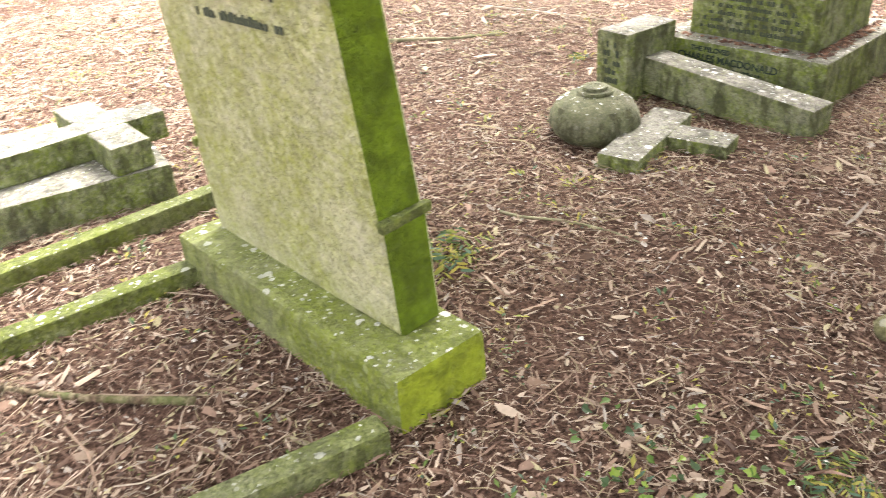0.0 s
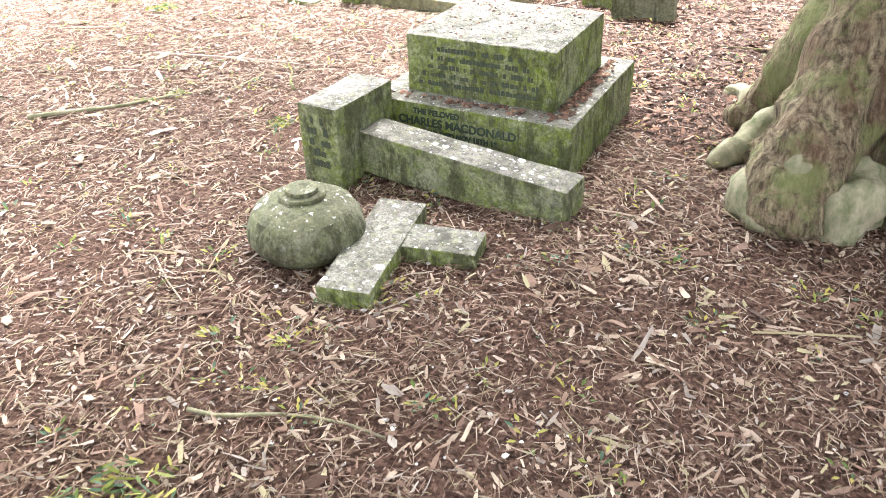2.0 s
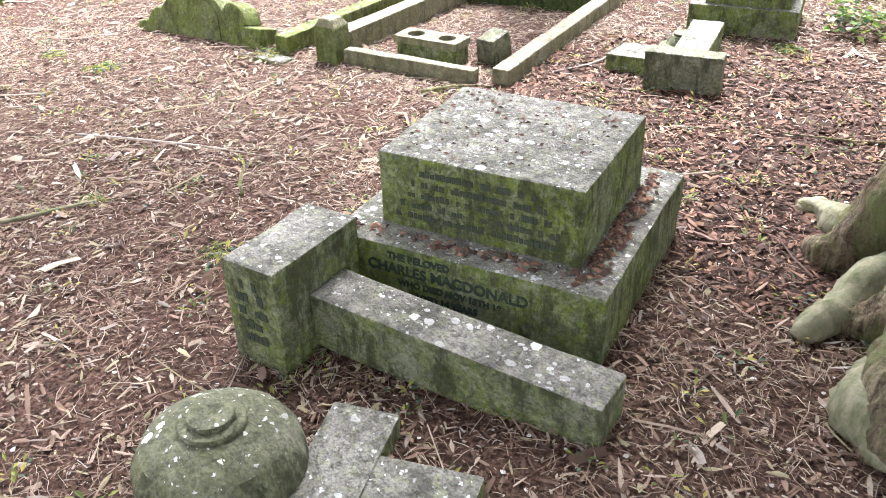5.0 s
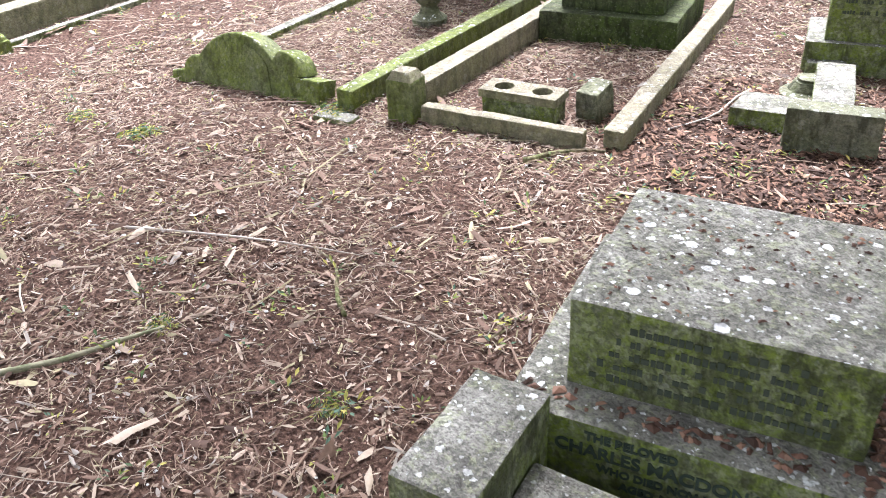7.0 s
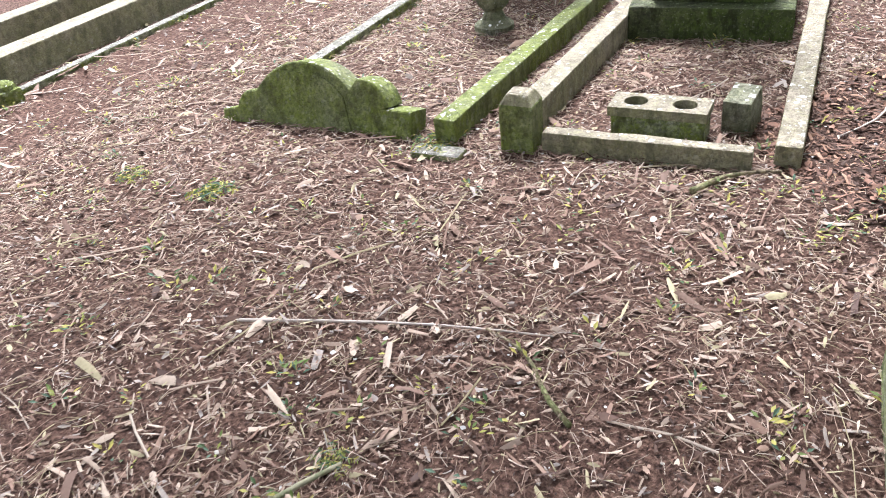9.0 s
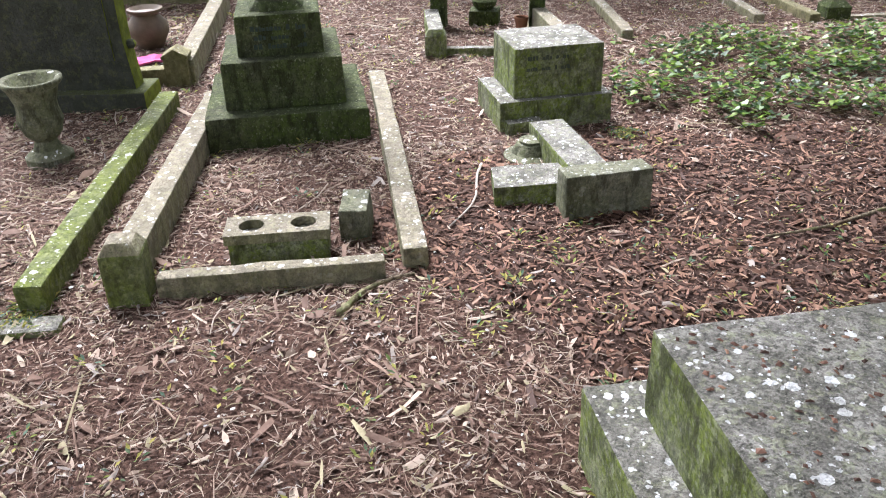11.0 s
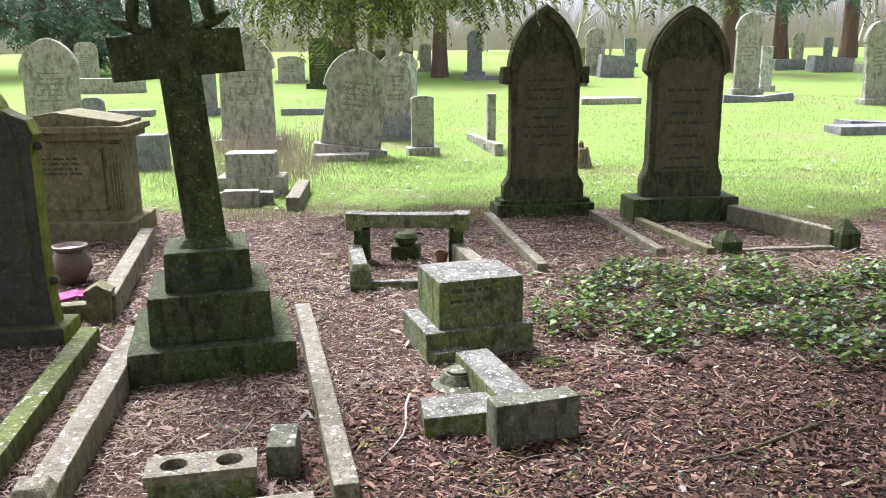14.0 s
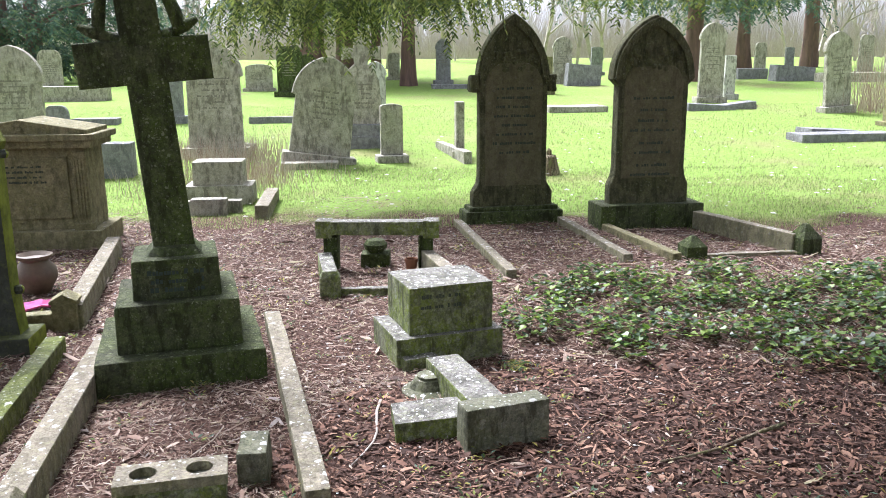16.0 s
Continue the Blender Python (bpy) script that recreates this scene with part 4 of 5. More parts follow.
# ---- pair of pointed headstones ----
def gothic(name, label, x, y, ang, base, foot_w, mid_w, top_w, spring, apex, mat, base_mat, lean=0.0, bosses=True, seed=1, lines=()):
    h = thing(name, label, "headstone", x, y, ang, group="pair of pointed headstones")
    bw, bd, bh = base
    part("base", block(-bw / 2, bw / 2, -bd / 2, bd / 2, -0.05, bh, 0.014), base_mat, h)
    out = [(-foot_w / 2, bh - 0.01), (foot_w / 2, bh - 0.01), (foot_w / 2, bh + 0.16), (mid_w / 2 + 0.01, bh + 0.24), (mid_w / 2, bh + 0.30), (mid_w / 2, spring - 0.05), (top_w / 2, spring)]
    out += pointed(top_w / 2, spring, apex)[1:-1] + [(-top_w / 2, spring), (-mid_w / 2, spring - 0.05), (-mid_w / 2, bh + 0.30), (-mid_w / 2 - 0.01, bh + 0.24), (-foot_w / 2, bh + 0.16)]
    bm = profile(out, 0.13, 0.014, y0=-0.065)
    part("slab", bm, mat, h)
    k = mid_w / 2 - 0.05
    panel = profile([(-k, bh + 0.22), (k, bh + 0.22), (k, spring - 0.05)] + pointed(k, spring - 0.05, apex - 0.42)[1:-1] + [(-k, spring - 0.05)], 0.02, 0.005, y0=-0.073)
    part("panel", panel, STONE_PANEL, h, "smoother brown inscribed face")
    rim_o, rim_i = pointed(top_w / 2 - 0.02, spring, apex - 0.03), pointed(top_w / 2 - 0.07, spring, apex - 0.10)
    rb = bmesh.new()
    vo, vi = [rb.verts.new((a, -0.068, b)) for a, b in rim_o], [rb.verts.new((a, -0.068, b)) for a, b in rim_i]
    fs = [rb.faces.new((vo[i], vo[i + 1], vi[i + 1], vi[i])) for i in range(len(vo) - 1)]
    ex = bmesh.ops.extrude_face_region(rb, geom=fs)
    for v in [g for g in ex["geom"] if isinstance(g, bmesh.types.BMVert)]:
        v.co.y -= 0.018
    bmesh.ops.recalc_face_normals(rb, faces=rb.faces[:])
    part("arch_moulding", rb, mat, h)
    rnd_g = random.Random(seed)
    for _ in range(22):
        px, pz = rnd_g.uniform(-0.2, 0.2) * top_w / 0.65, spring + rnd_g.uniform(0.08, 0.26)
        leaf = part("carved_leaf", lathe([(0.012, -0.006), (0.028, 0.0), (0.010, 0.012)], 8, 0.003), mat, h)
        leaf.matrix_local = pose(px, -0.068, pz, 90, rnd_g.uniform(0, 90), rnd_g.uniform(-20, 20))
    if bosses:
        for s in (-1, 1):
            part("kneeler", block(s * (top_w / 2 + 0.02) - 0.04, s * (top_w / 2 + 0.02) + 0.04, -0.075, 0.075, spring - 0.10, spring + 0.05, 0.022, wear=0.01), mat, h)
    part("inscription", bars(-k + 0.06, k - 0.06, -0.0735, lines, 0.026, seed), LETTER_FADED, h, "faint worn lettering")
    return h


h1 = gothic("headstone", "tall pointed dark headstone with carved leaves and stepped base", 0.62, 7.50, 11, (0.90, 0.30, 0.113), 0.74, 0.62, 0.66, 1.26, 1.83, STONE_GOTHIC, STONE_DARK, seed=3, lines=(0.62, 0.70, 0.78, 0.86, 0.94, 1.02, 1.10, 1.18))
part("base_moulding", block(-0.41, 0.41, -0.115, 0.115, 0.11, 0.15, 0.012), STONE_DARK, h1)
gothic("headstone", "tall pointed headstone dark with algae and white flecks", 1.785, 7.25, 10, (0.94, 0.34, 0.211), 0.72, 0.63, 0.74, 1.27, 1.80, STONE_GOTHIC, STONE_DARK, bosses=False, seed=6, lines=(0.45, 0.53, 0.64, 0.72, 0.83, 0.91, 1.0, 1.1))
G = "kerbs of the pointed headstones"
kerb((0.13, 7.25), (0.46, 5.42), 0.075, 0.06, STONE_PALE, "low pale kerb before a headstone", G)
kerb((1.06, 7.38), (1.34, 5.86), 0.075, 0.06, STONE_PALE, "low pale kerb before a headstone", G)
kerb((1.38, 7.08), (1.70, 5.88), 0.075, 0.06, STONE_BROWN, "low pinkish kerb before a headstone", G)
kerb((2.20, 7.12), (2.66, 6.12), 0.09, 0.15, STONE_PALE, "raised kerb beside a headstone", G)
kerb((1.93, 5.99), (2.64, 6.08), 0.06, 0.03, STONE_PALE, "thin sunken front kerb of a grave", G)


def pyramid_post(x, y, w, hgt, ang):
    h = thing("kerb_post", "dark kerb post with a pyramid top", "post", x, y, ang, group="pyramid posts")
    part("body", block(-w / 2, w / 2, -w / 2, w / 2, -0.04, hgt * 0.55, 0.008), STONE_DARK, h)
    part("cap", block(-w / 2 - 0.004, w / 2 + 0.004, -w / 2 - 0.004, w / 2 + 0.004, hgt * 0.54, hgt, 0.004, inset=w * 0.42, cuts=1), STONE_DARK, h)


pyramid_post(1.84, 6.00, 0.16, 0.165, 12)
pyramid_post(2.72, 6.12, 0.17, 0.225, 18)
# ---- far left kerbs ----
kerb((-3.93, 0.9), (-4.62, 3.9), 0.16, 0.16, STONE_PALE, "broad pale raised kerb of a grave", "far side kerbs")
kerb((-3.76, 1.2), (-4.24, 3.2), 0.06, 0.035, STONE, "low broken kerb strip in litter", "far side kerbs")
kerb((-4.55, 1.0), (-5.2, 3.9), 0.16, 0.16, STONE_PALE, "broad pale raised kerb of a grave", "far side kerbs")
lk = thing("kerb_post", "small rounded kerb post green with algae", "post", -3.79, 1.42)
part("body", block(-0.06, 0.06, -0.06, 0.06, -0.04, 0.07, 0.015), STONE_GREEN, lk)
part("cap", lathe([(0.055, 0.068), (0.05, 0.09), (0.03, 0.105), (0.005, 0.11)], 16, 0), STONE_GREEN, lk)


# ---- stones across the lawn ----
def far_place(px, base):
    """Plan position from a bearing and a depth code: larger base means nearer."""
    d = 2697.0 / (base - 34.0)
    return (px - 784.0) / 1474.0 * d, d, d / 1474.0


def far_stone(left, right, top, base, style, mat, label, lean=0.0, thick=0.12):
    x, y, k = far_place((left + right) / 2, base)
    w, h = (right - left) * k, (base - top) * k
    ob = thing("headstone", label, "headstone", x, y, random.uniform(0, 16), rise(y), ry=lean, group="headstones on the lawn")
    b = min(0.14, h * 0.12)
    part("base", block(-w / 2 - 0.05, w / 2 + 0.05, -0.16, 0.16, -0.1, b, 0.015, cuts=3), mat, ob)
    sh = w / 2 * 0.92
    if style == "gothic":
        out = [(-sh, b), (sh, b), (sh * 0.96, h - w * 0.62)] + pointed(w / 2, h - w * 0.6, h, 7)[:] + [(-sh * 0.96, h - w * 0.62)]
    elif style == "round":
        out = [(-sh, b), (sh, b)] + arc(0, h - sh * 0.8, sh, 0, 180, 12)
        out = [(a, min(c, h)) for a, c in out]
    elif style == "low":
        out = [(-sh, b), (sh, b), (sh, h - w * 0.12)] + [(sh * math.cos(radians(q)), h - w * 0.12 + w * 0.12 * math.sin(radians(q))) for q in range(15, 180, 15)] + [(-sh, h - w * 0.12)]
    else:
        out = [(-sh, b), (sh, b), (sh, h), (-sh, h)]
    part("slab", profile(out, thick, 0.012, y0=-thick / 2), mat, ob)
    if w > 0.5 and style != "square":
        part("inscription", bars(-w * 0.28, w * 0.28, -thick / 2 - 0.001, [h * q for q in (0.42, 0.47, 0.52, 0.57, 0.62, 0.67)], 0.028, int(left) + 7), LETTER_FAR, ob)
        if style == "gothic":
            part("arch_panel", profile(pointed(w * 0.30, h - w * 0.5, h - w * 0.14, 6), 0.02, 0.003, y0=-thick / 2 - 0.012), mat, ob)
    return ob


far_stone(-12, 92, 62, 250, "gothic", STONE_FAR, "weathered pointed headstone with carved panel and pale stone")
far_stone(336, 438, 55, 256, "gothic", STONE_FAR, "weathered pointed headstone with yellow lichen streak")
far_stone(506, 622, 82, 270, "gothic", STONE_FAR, "leaning round-shouldered headstone with worn lettering", lean=8)
far_stone(673, 716, 165, 266, "low", STONE_FAR, "small upright stone slab with rounded top", thick=0.09)
far_stone(296, 334, 92, 196, "square", STONE_SLATE, "dark slate headstone behind the lawn")
far_stone(648, 688, 92, 200, "gothic", STONE_WHITE, "pale narrow headstone behind a cross")
far_stone(442, 492, 96, 142, "low", STONE_FAR, "grey headstone with shouldered top")
far_stone(497, 545, 66, 152, "round", STONE_DARK, "dark headstone beneath trees")
far_stone(540, 566, 80, 146, "round", STONE_DARK, "dark round headstone beneath trees")
far_stone(772, 800, 55, 132, "gothic", STONE_SLATE, "grey carved monument on a dark plinth")
far_stone(974, 1010, 52, 132, "gothic", STONE_FAR, "pale pointed headstone at the far side")
far_stone(955, 976, 86, 150, "square", STONE_BROWN, "brown upright stone slab on lawn")
far_stone(1226, 1274, 30, 166, "gothic", STONE_FAR, "tall weathered pale headstone with pointed top")
far_stone(1271, 1293, 86, 160, "square", STONE_WHITE, "white upright stone slab on lawn")
far_stone(1446, 1500, 46, 184, "gothic", STONE_FAR, "pale pointed headstone leaning slightly", lean=-4)
far_stone(806, 822, 162, 258, "square", STONE_FAR, "narrow pale slab seen edge on", thick=0.3)
far_stone(690, 712, 78, 124, "round", STONE_FAR, "small grey headstone far across the lawn")
far_stone(1322, 1344, 64, 116, "round", STONE_FAR, "small grey headstone far across the lawn")
far_stone(1375, 1392, 72, 112, "low", STONE_SLATE, "small grey headstone far across the lawn")
far_stone(1500, 1530, 52, 120, "round", STONE_FAR, "pale headstone far across the lawn")
far_stone(1545, 1600, 40, 130, "gothic", STONE_FAR, "pale headstone far across the lawn")
far_stone(1040, 1062, 70, 118, "low", STONE_SLATE, "small grey headstone far across the lawn")
far_stone(88, 132, 165, 205, "round", STONE_SLATE, "low rounded stone on the lawn")
far_stone(86, 128, 70, 140, "round", STONE_FAR, "rounded headstone far across the lawn")
far_stone(1556, 1590, 140, 208, "round", STONE_BROWN, "stone at the edge of the lawn")

x, y, k = far_place(644, 240)
cs = thing("cross_headstone", "pale stone headstone topped by a cross on steps", "headstone", x, y, 10, rise(y))
part("step", block(-0.42, 0.42, -0.25, 0.25, -0.1, 0.18, 0.015), STONE_SLATE, cs)
part("step", block(-0.36, 0.36, -0.2, 0.2, 0.175, 0.36, 0.015), STONE_SLATE, cs)
part("slab", profile([(-0.31, 0.35), (0.31, 0.35), (0.27, 1.0), (0.2, 1.18), (0.11, 1.26), (-0.11, 1.26), (-0.2, 1.18), (-0.27, 1.0)], 0.16, 0.012, y0=-0.08), STONE_FAR, cs)
part("cross_head", profile([(-0.09, 1.2), (0.09, 1.2), (0.11, 1.36), (0.30, 1.33), (0.30, 1.54), (0.11, 1.50), (0.09, 1.72), (-0.09, 1.72), (-0.11, 1.50), (-0.30, 1.54), (-0.30, 1.33), (-0.11, 1.36)], 0.13, 0.01, y0=-0.065), STONE_FAR, cs)
part("inscription", bars(-0.2, 0.2, -0.081, (0.6, 0.67, 0.74, 0.81, 0.88, 0.95), 0.03, 12), LETTER_FAR, cs)


def far_block(left, right, top, base, depth, mat, name, label, category, lean=0.0):
    x, y, k = far_place((left + right) / 2, base)
    w, h = (right - left) * k, (base - top) * k
    if category in ("slab", "kerb"):
        h = min(h, 0.13)
    return single(name, block(-w / 2, w / 2, 0, depth, -0.08, h, 0.012, cuts=3), mat, label, category, x, y, 8, rise(y), ry=lean)


far_block(1412, 1600, 196, 236, 0.5, STONE_SLATE, "ledger_slab", "flat grey ledger slab raised on the lawn", "slab", 0)
far_block(1430, 1520, 186, 228, 0.5, STONE_SLATE, "ledger_slab", "cracked grey slab lying on another", "slab", 3)
far_block(1212, 1300, 158, 180, 0.5, STONE_SLATE, "stone_slab", "broken grey slab on the lawn", "slab", 4)
far_block(1262, 1336, 148, 178, 0.4, STONE_SLATE, "stone_slab", "broken grey slab on the lawn", "slab", -6)
far_block(446, 532, 176, 198, 0.12, STONE_SLATE, "kerb", "dark slate kerb on the lawn", "kerb")
far_block(136, 212, 176, 200, 0.4, STONE_SLATE, "stone_bench", "low dark stone slab on the lawn", "slab")
far_block(90, 200, 132, 158, 0.4, STONE_FAR, "stone_block", "rough pale stone blocks on the lawn", "stone")
far_block(166, 232, 232, 294, 0.3, STONE_SLATE, "stone_block", "rough grey block behind the chest tomb", "stone")
far_block(768, 830, 122, 140, 0.5, STONE_SLATE, "kerb", "dark plinth beneath a monument", "kerb")
far_block(1000, 1060, 100, 136, 0.4, STONE_SLATE, "stone_block", "dark fallen stone on the lawn", "stone", 5)
far_block(1296, 1350, 108, 126, 0.5, STONE_SLATE, "stone_block", "grey kerbs among the far graves", "stone")
far_block(1360, 1432, 104, 130, 0.5, STONE_SLATE, "stone_block", "grey kerbs among the far graves", "stone", 4)
far_block(1440, 1568, 116, 132, 0.5, STONE_FAR, "stone_block", "pale kerbs among the far graves", "stone")
far_block(970, 1076, 170, 182, 0.8, STONE_FAR, "kerb", "low rough kerb of a grave on the lawn", "kerb")
far_block(498, 600, 268, 280, 0.3, STONE_FAR, "kerb", "sunken kerb beneath the leaning headstone", "kerb")
kerb((-0.05, 13.0), (0.35, 11.4), 0.12, 0.22, STONE_FAR, "short pale kerb lying on the lawn")
kerb((-3.9, 13.4), (-2.9, 12.9), 0.12, 0.2, STONE_SLATE, "kerb before a headstone")

sp = pedestal("pedestal_tomb", "small two-tier stone pedestal on the lawn edge", -2.31, 8.62, 6, (0.68, 0.42, 0.20), (0.50, 0.34, 0.24), STONE_FAR)
sc = thing("fallen_cross", "stone cross fallen before a small pedestal", "cross", -2.22, 7.95, 6)
part("shaft", block(-0.19, 0.15, -0.14, 0.0, -0.04, 0.16, 0.01), STONE_FAR, sc)
part("arm", block(-0.28, 0.27, 0.002, 0.12, -0.04, 0.12, 0.01), STONE_FAR, sc)
kerb((-1.80, 8.75), (-1.68, 7.62), 0.13, 0.13, STONE_PALE, "pale kerb with a pointed end on the lawn edge")

# Stump
x, y, k = far_place(972, 290)
stump = thing("tree_stump", "rotten brown tree stump on the lawn", "stump", x, y, 0, rise(y))
part("trunk", worn(lathe([(0.17, -0.05), (0.13, 0.08), (0.11, 0.22), (0.09, 0.24)], 18, 0.01), 0.03, 14), BARK, stump)
part("splinter", worn(lathe([(0.04, 0.2), (0.03, 0.3), (0.01, 0.33)], 8, 0.004), 0.01, 14), BARK, stump)


# ---- far trees ----
def conifer(px, base, r, height, seed, crown_low, crown_r, mat=YEW_FAR, per=16, label="dark yew with a reddish trunk and drooping crown"):
    rnd_t = random.Random(seed)
    x, y, k = far_place(px, base)
    t = thing("yew_tree", label, "tree", x, y, 0, rise(y), group="yews beyond the lawn")
    smooth(part("trunk", trunk_mesh(r, height * 0.8, r * 0.5, 5, seed, 12, 20), BARK_FAR, t))
    spots = []
    for _ in range(26):
        a, q = rnd_t.uniform(0, 6.283), rnd_t.random() ** 0.5 * crown_r
        z = crown_low + (height - crown_low) * rnd_t.random() * (1.15 - q / crown_r)
        spots.append((q * math.cos(a), q * math.sin(a), z, crown_r * 0.4))
    crown_part("crown", rnd_t, spots, mat, t, per=per, length=1.4, width=0.17, count=13, droop=1.6)
    for _ in range(6):
        a = rnd_t.uniform(0, 6.283)
        q = crown_r * rnd_t.uniform(0.4, 0.8)
        z = crown_low + rnd_t.uniform(0.0, 1.0)
        part("limb", tube([(0, 0, z - 0.6), (q * 0.5 * math.cos(a), q * 0.5 * math.sin(a), z), (q * math.cos(a), q * math.sin(a), z + 0.2)], [r * 0.3, r * 0.2, r * 0.08], 6), BARK_FAR, t)
    return t


conifer(622, 126, 0.42, 9, 11, 2.6, 3.0)
conifer(562, 134, 0.37, 9, 12, 2.6, 2.6)
conifer(670, 124, 0.17, 8, 13, 3.8, 1.6)
conifer(725, 134, 0.22, 8, 14, 3.4, 2.0)
conifer(1216, 128, 0.30, 8, 15, 2.5, 3.0)
conifer(1303, 112, 0.26, 9, 16, 2.9, 2.4)
conifer(1416, 106, 0.30, 13, 17, 6.0, 2.6)
conifer(30, 124, 0.25, 11, 18, 1.2, 3.6)
conifer(84, 122, 0.25, 11, 19, 1.5, 3.4)
conifer(165, 112, 0.3, 12, 20, 0.9, 4.2)
conifer(-120, 124, 0.3, 12, 25, 1.2, 4.5)
bush_x, bush_y, k = far_place(116, 128)
bush = thing("evergreen_bush", "small dark evergreen bush beyond the lawn", "bush", bush_x, bush_y, 0, rise(bush_y))
crown_part("crown", random.Random(3), [(0, 0, 0.5, 0.5), (0.2, 0, 0.9, 0.4), (-0.2, 0.1, 0.9, 0.4), (0, 0, 1.2, 0.25)], YEW_FAR, bush, per=60, length=0.4, width=0.14, count=6)
part("trunk", tube([(0, 0, -0.1), (0, 0, 0.9)], [0.06, 0.03], 8), BARK_FAR, bush)

# Low branch of the old yew that reaches over the pointed headstones
for pts, rad in (([(0.1, 0.2, 3.0), (-0.75, 2.9, 3.1), (-1.55, 5.65, 2.75), (-2.85, 6.65, 2.35)], [0.13, 0.09, 0.05, 0.02]),
                 ([(-1.55, 5.65, 2.75), (-0.55, 6.65, 2.5), (0.65, 7.05, 2.3)], [0.05, 0.03, 0.012])):
    smooth(part("limb", tube(pts, rad, 8), BARK, yew))
rnd_o = random.Random(21)
spots = [(rnd_o.uniform(-3.85, -1.25), rnd_o.uniform(5.65, 7.65), rnd_o.uniform(2.2, 2.7), 0.28) for _ in range(26)]
spots += [(rnd_o.uniform(-1.25, 0.95), rnd_o.uniform(6.05, 7.65), rnd_o.uniform(2.35, 2.7), 0.25) for _ in range(16)]
spots += [(rnd_o.uniform(-3.95, -2.9), rnd_o.uniform(5.2, 6.4), rnd_o.uniform(2.0, 2.4), 0.22) for _ in range(14)]
spots += [(rnd_o.uniform(-2.35, -1.75), rnd_o.uniform(4.7, 5.3), rnd_o.uniform(2.05, 2.4), 0.14) for _ in range(6)]
crown_part("crown", rnd_o, spots, YEW_LIT, yew, per=19, length=0.72, width=0.052, count=22, droop=2.6)


def bare_tree_mesh(seed, height):
    rnd_b = random.Random(seed)
    verts, faces = [], []

    def limb(q, d, length, r, depth):
        pts = [q]
        for _ in range(3):
            d = (d + Vector((rnd_b.uniform(-.25, .25), rnd_b.uniform(-.25, .25), rnd_b.uniform(-.08, .16)))).normalized()
            pts.append(pts[-1] + d * length / 3)
        side = d.cross(Vector((0.3, 0.2, 0.9))).normalized()
        up = d.cross(side)
        rows = []
        for i, w in enumerate(pts):
            rr = r * (1 - 0.5 * i / 3)
            rows.append(len(verts))
            verts.extend(tuple(w + rr * (math.cos(k * 2.0944) * side + math.sin(k * 2.0944) * up)) for k in range(3))
        for a, b in zip(rows, rows[1:]):
            faces.extend((a + k, a + (k + 1) % 3, b + (k + 1) % 3, b + k) for k in range(3))
        if depth:
            for _ in range(4 if depth > 1 else 5):
                base = pts[rnd_b.randint(1, 3)]
                nd = (d + Vector((rnd_b.uniform(-1, 1), rnd_b.uniform(-1, 1), rnd_b.uniform(-.3, .7))) * 0.8).normalized()
                limb(base, nd, length * rnd_b.uniform(0.5, 0.75), r * 0.5, depth - 1)

    limb(Vector((0, 0, -0.1)), Vector((0, 0, 1)), height * 0.42, 0.012 * height, 4)
    me = bpy.data.meshes.new("branches")
    me.from_pydata(verts, [], faces)
    me.materials.append(TWIG_FAR)
    return me


bare = [bare_tree_mesh(s, 9) for s in (41, 42, 43)]
rnd_b = random.Random(50)
for i in range(48):
    bx, by = -34 + i * 1.7 + rnd_b.uniform(-1, 1), rnd_b.uniform(36, 62)
    t = tagged(new("bare_tree", bare[i % 3]), "bare winter tree with fine pale twigs", "tree", group="bare trees in the distance")
    t.matrix_world = pose(bx, by, rise(by), 0, 0, rnd_b.uniform(0, 360)) @ Matrix.Scale(rnd_b.uniform(0.7, 1.2), 4)

# Far thicket of twigs that closes the view
v, f = [], []
for _ in range(24000):
    a = rnd_b.uniform(-0.75, 0.75)
    d = rnd_b.uniform(62, 85)
    q = Vector((d * math.sin(a), d * math.cos(a), rise(60) - 0.1))
    h = 0.5 + 6.5 * rnd_b.random() ** 2
    tip = q + Vector((rnd_b.gauss(0, 0.35) * h, rnd_b.uniform(-0.8, 0.8), h))
    w = 0.022
    k = len(v)
    v += [tuple(q + Vector((w, 0, 0))), tuple(q - Vector((w, 0, 0))), tuple(tip)]
    f.append((k, k + 1, k + 2))
flock("thicket", v, f, TWIG_FAR, "pale leafless thicket in the distance", "thicket")
hx, hy, k = far_place(560, 100)
house = thing("brick_wall", "red brick wall glimpsed between far trees", "wall", hx, hy, 0, rise(hy))
part("wall", block(-1.5, 0.6, 0, 0.3, -0.2, 0.8, 0.02, cuts=2), BRICK, house)


# ---- litter: bark chips, needles and twigs, flecks ----
def scatter(count, area, rnd_s, thin=None):
    x0, x1, y0, y1 = area
    while count:
        x, y = rnd_s.uniform(x0, x1), rnd_s.uniform(y0, y1)
        if thin is None or rnd_s.random() < thin(x, y):
            count -= 1
            yield x, y


def lawn_edge(x, y):
    """Litter thins out as the lawn begins."""
    e = 7.0 - 0.05 * abs(x) + 1.6 * noise.noise((x * 0.6, y * 0.6, 5))
    return 1.0 if y < e else max(0.02, 1.0 - (y - e) * 0.9)


def shaded_mulch(x, y):
    """Darker wood mulch spread beyond the pedestal tomb, with a ragged edge; its dark tone includes the yew's shade."""
    d = math.hypot((x - 1.45) / 2.0, (y - 2.75) / 1.15) + 0.35 * noise.noise((x * 1.6, y * 1.6, 4))
    return d < 1.0


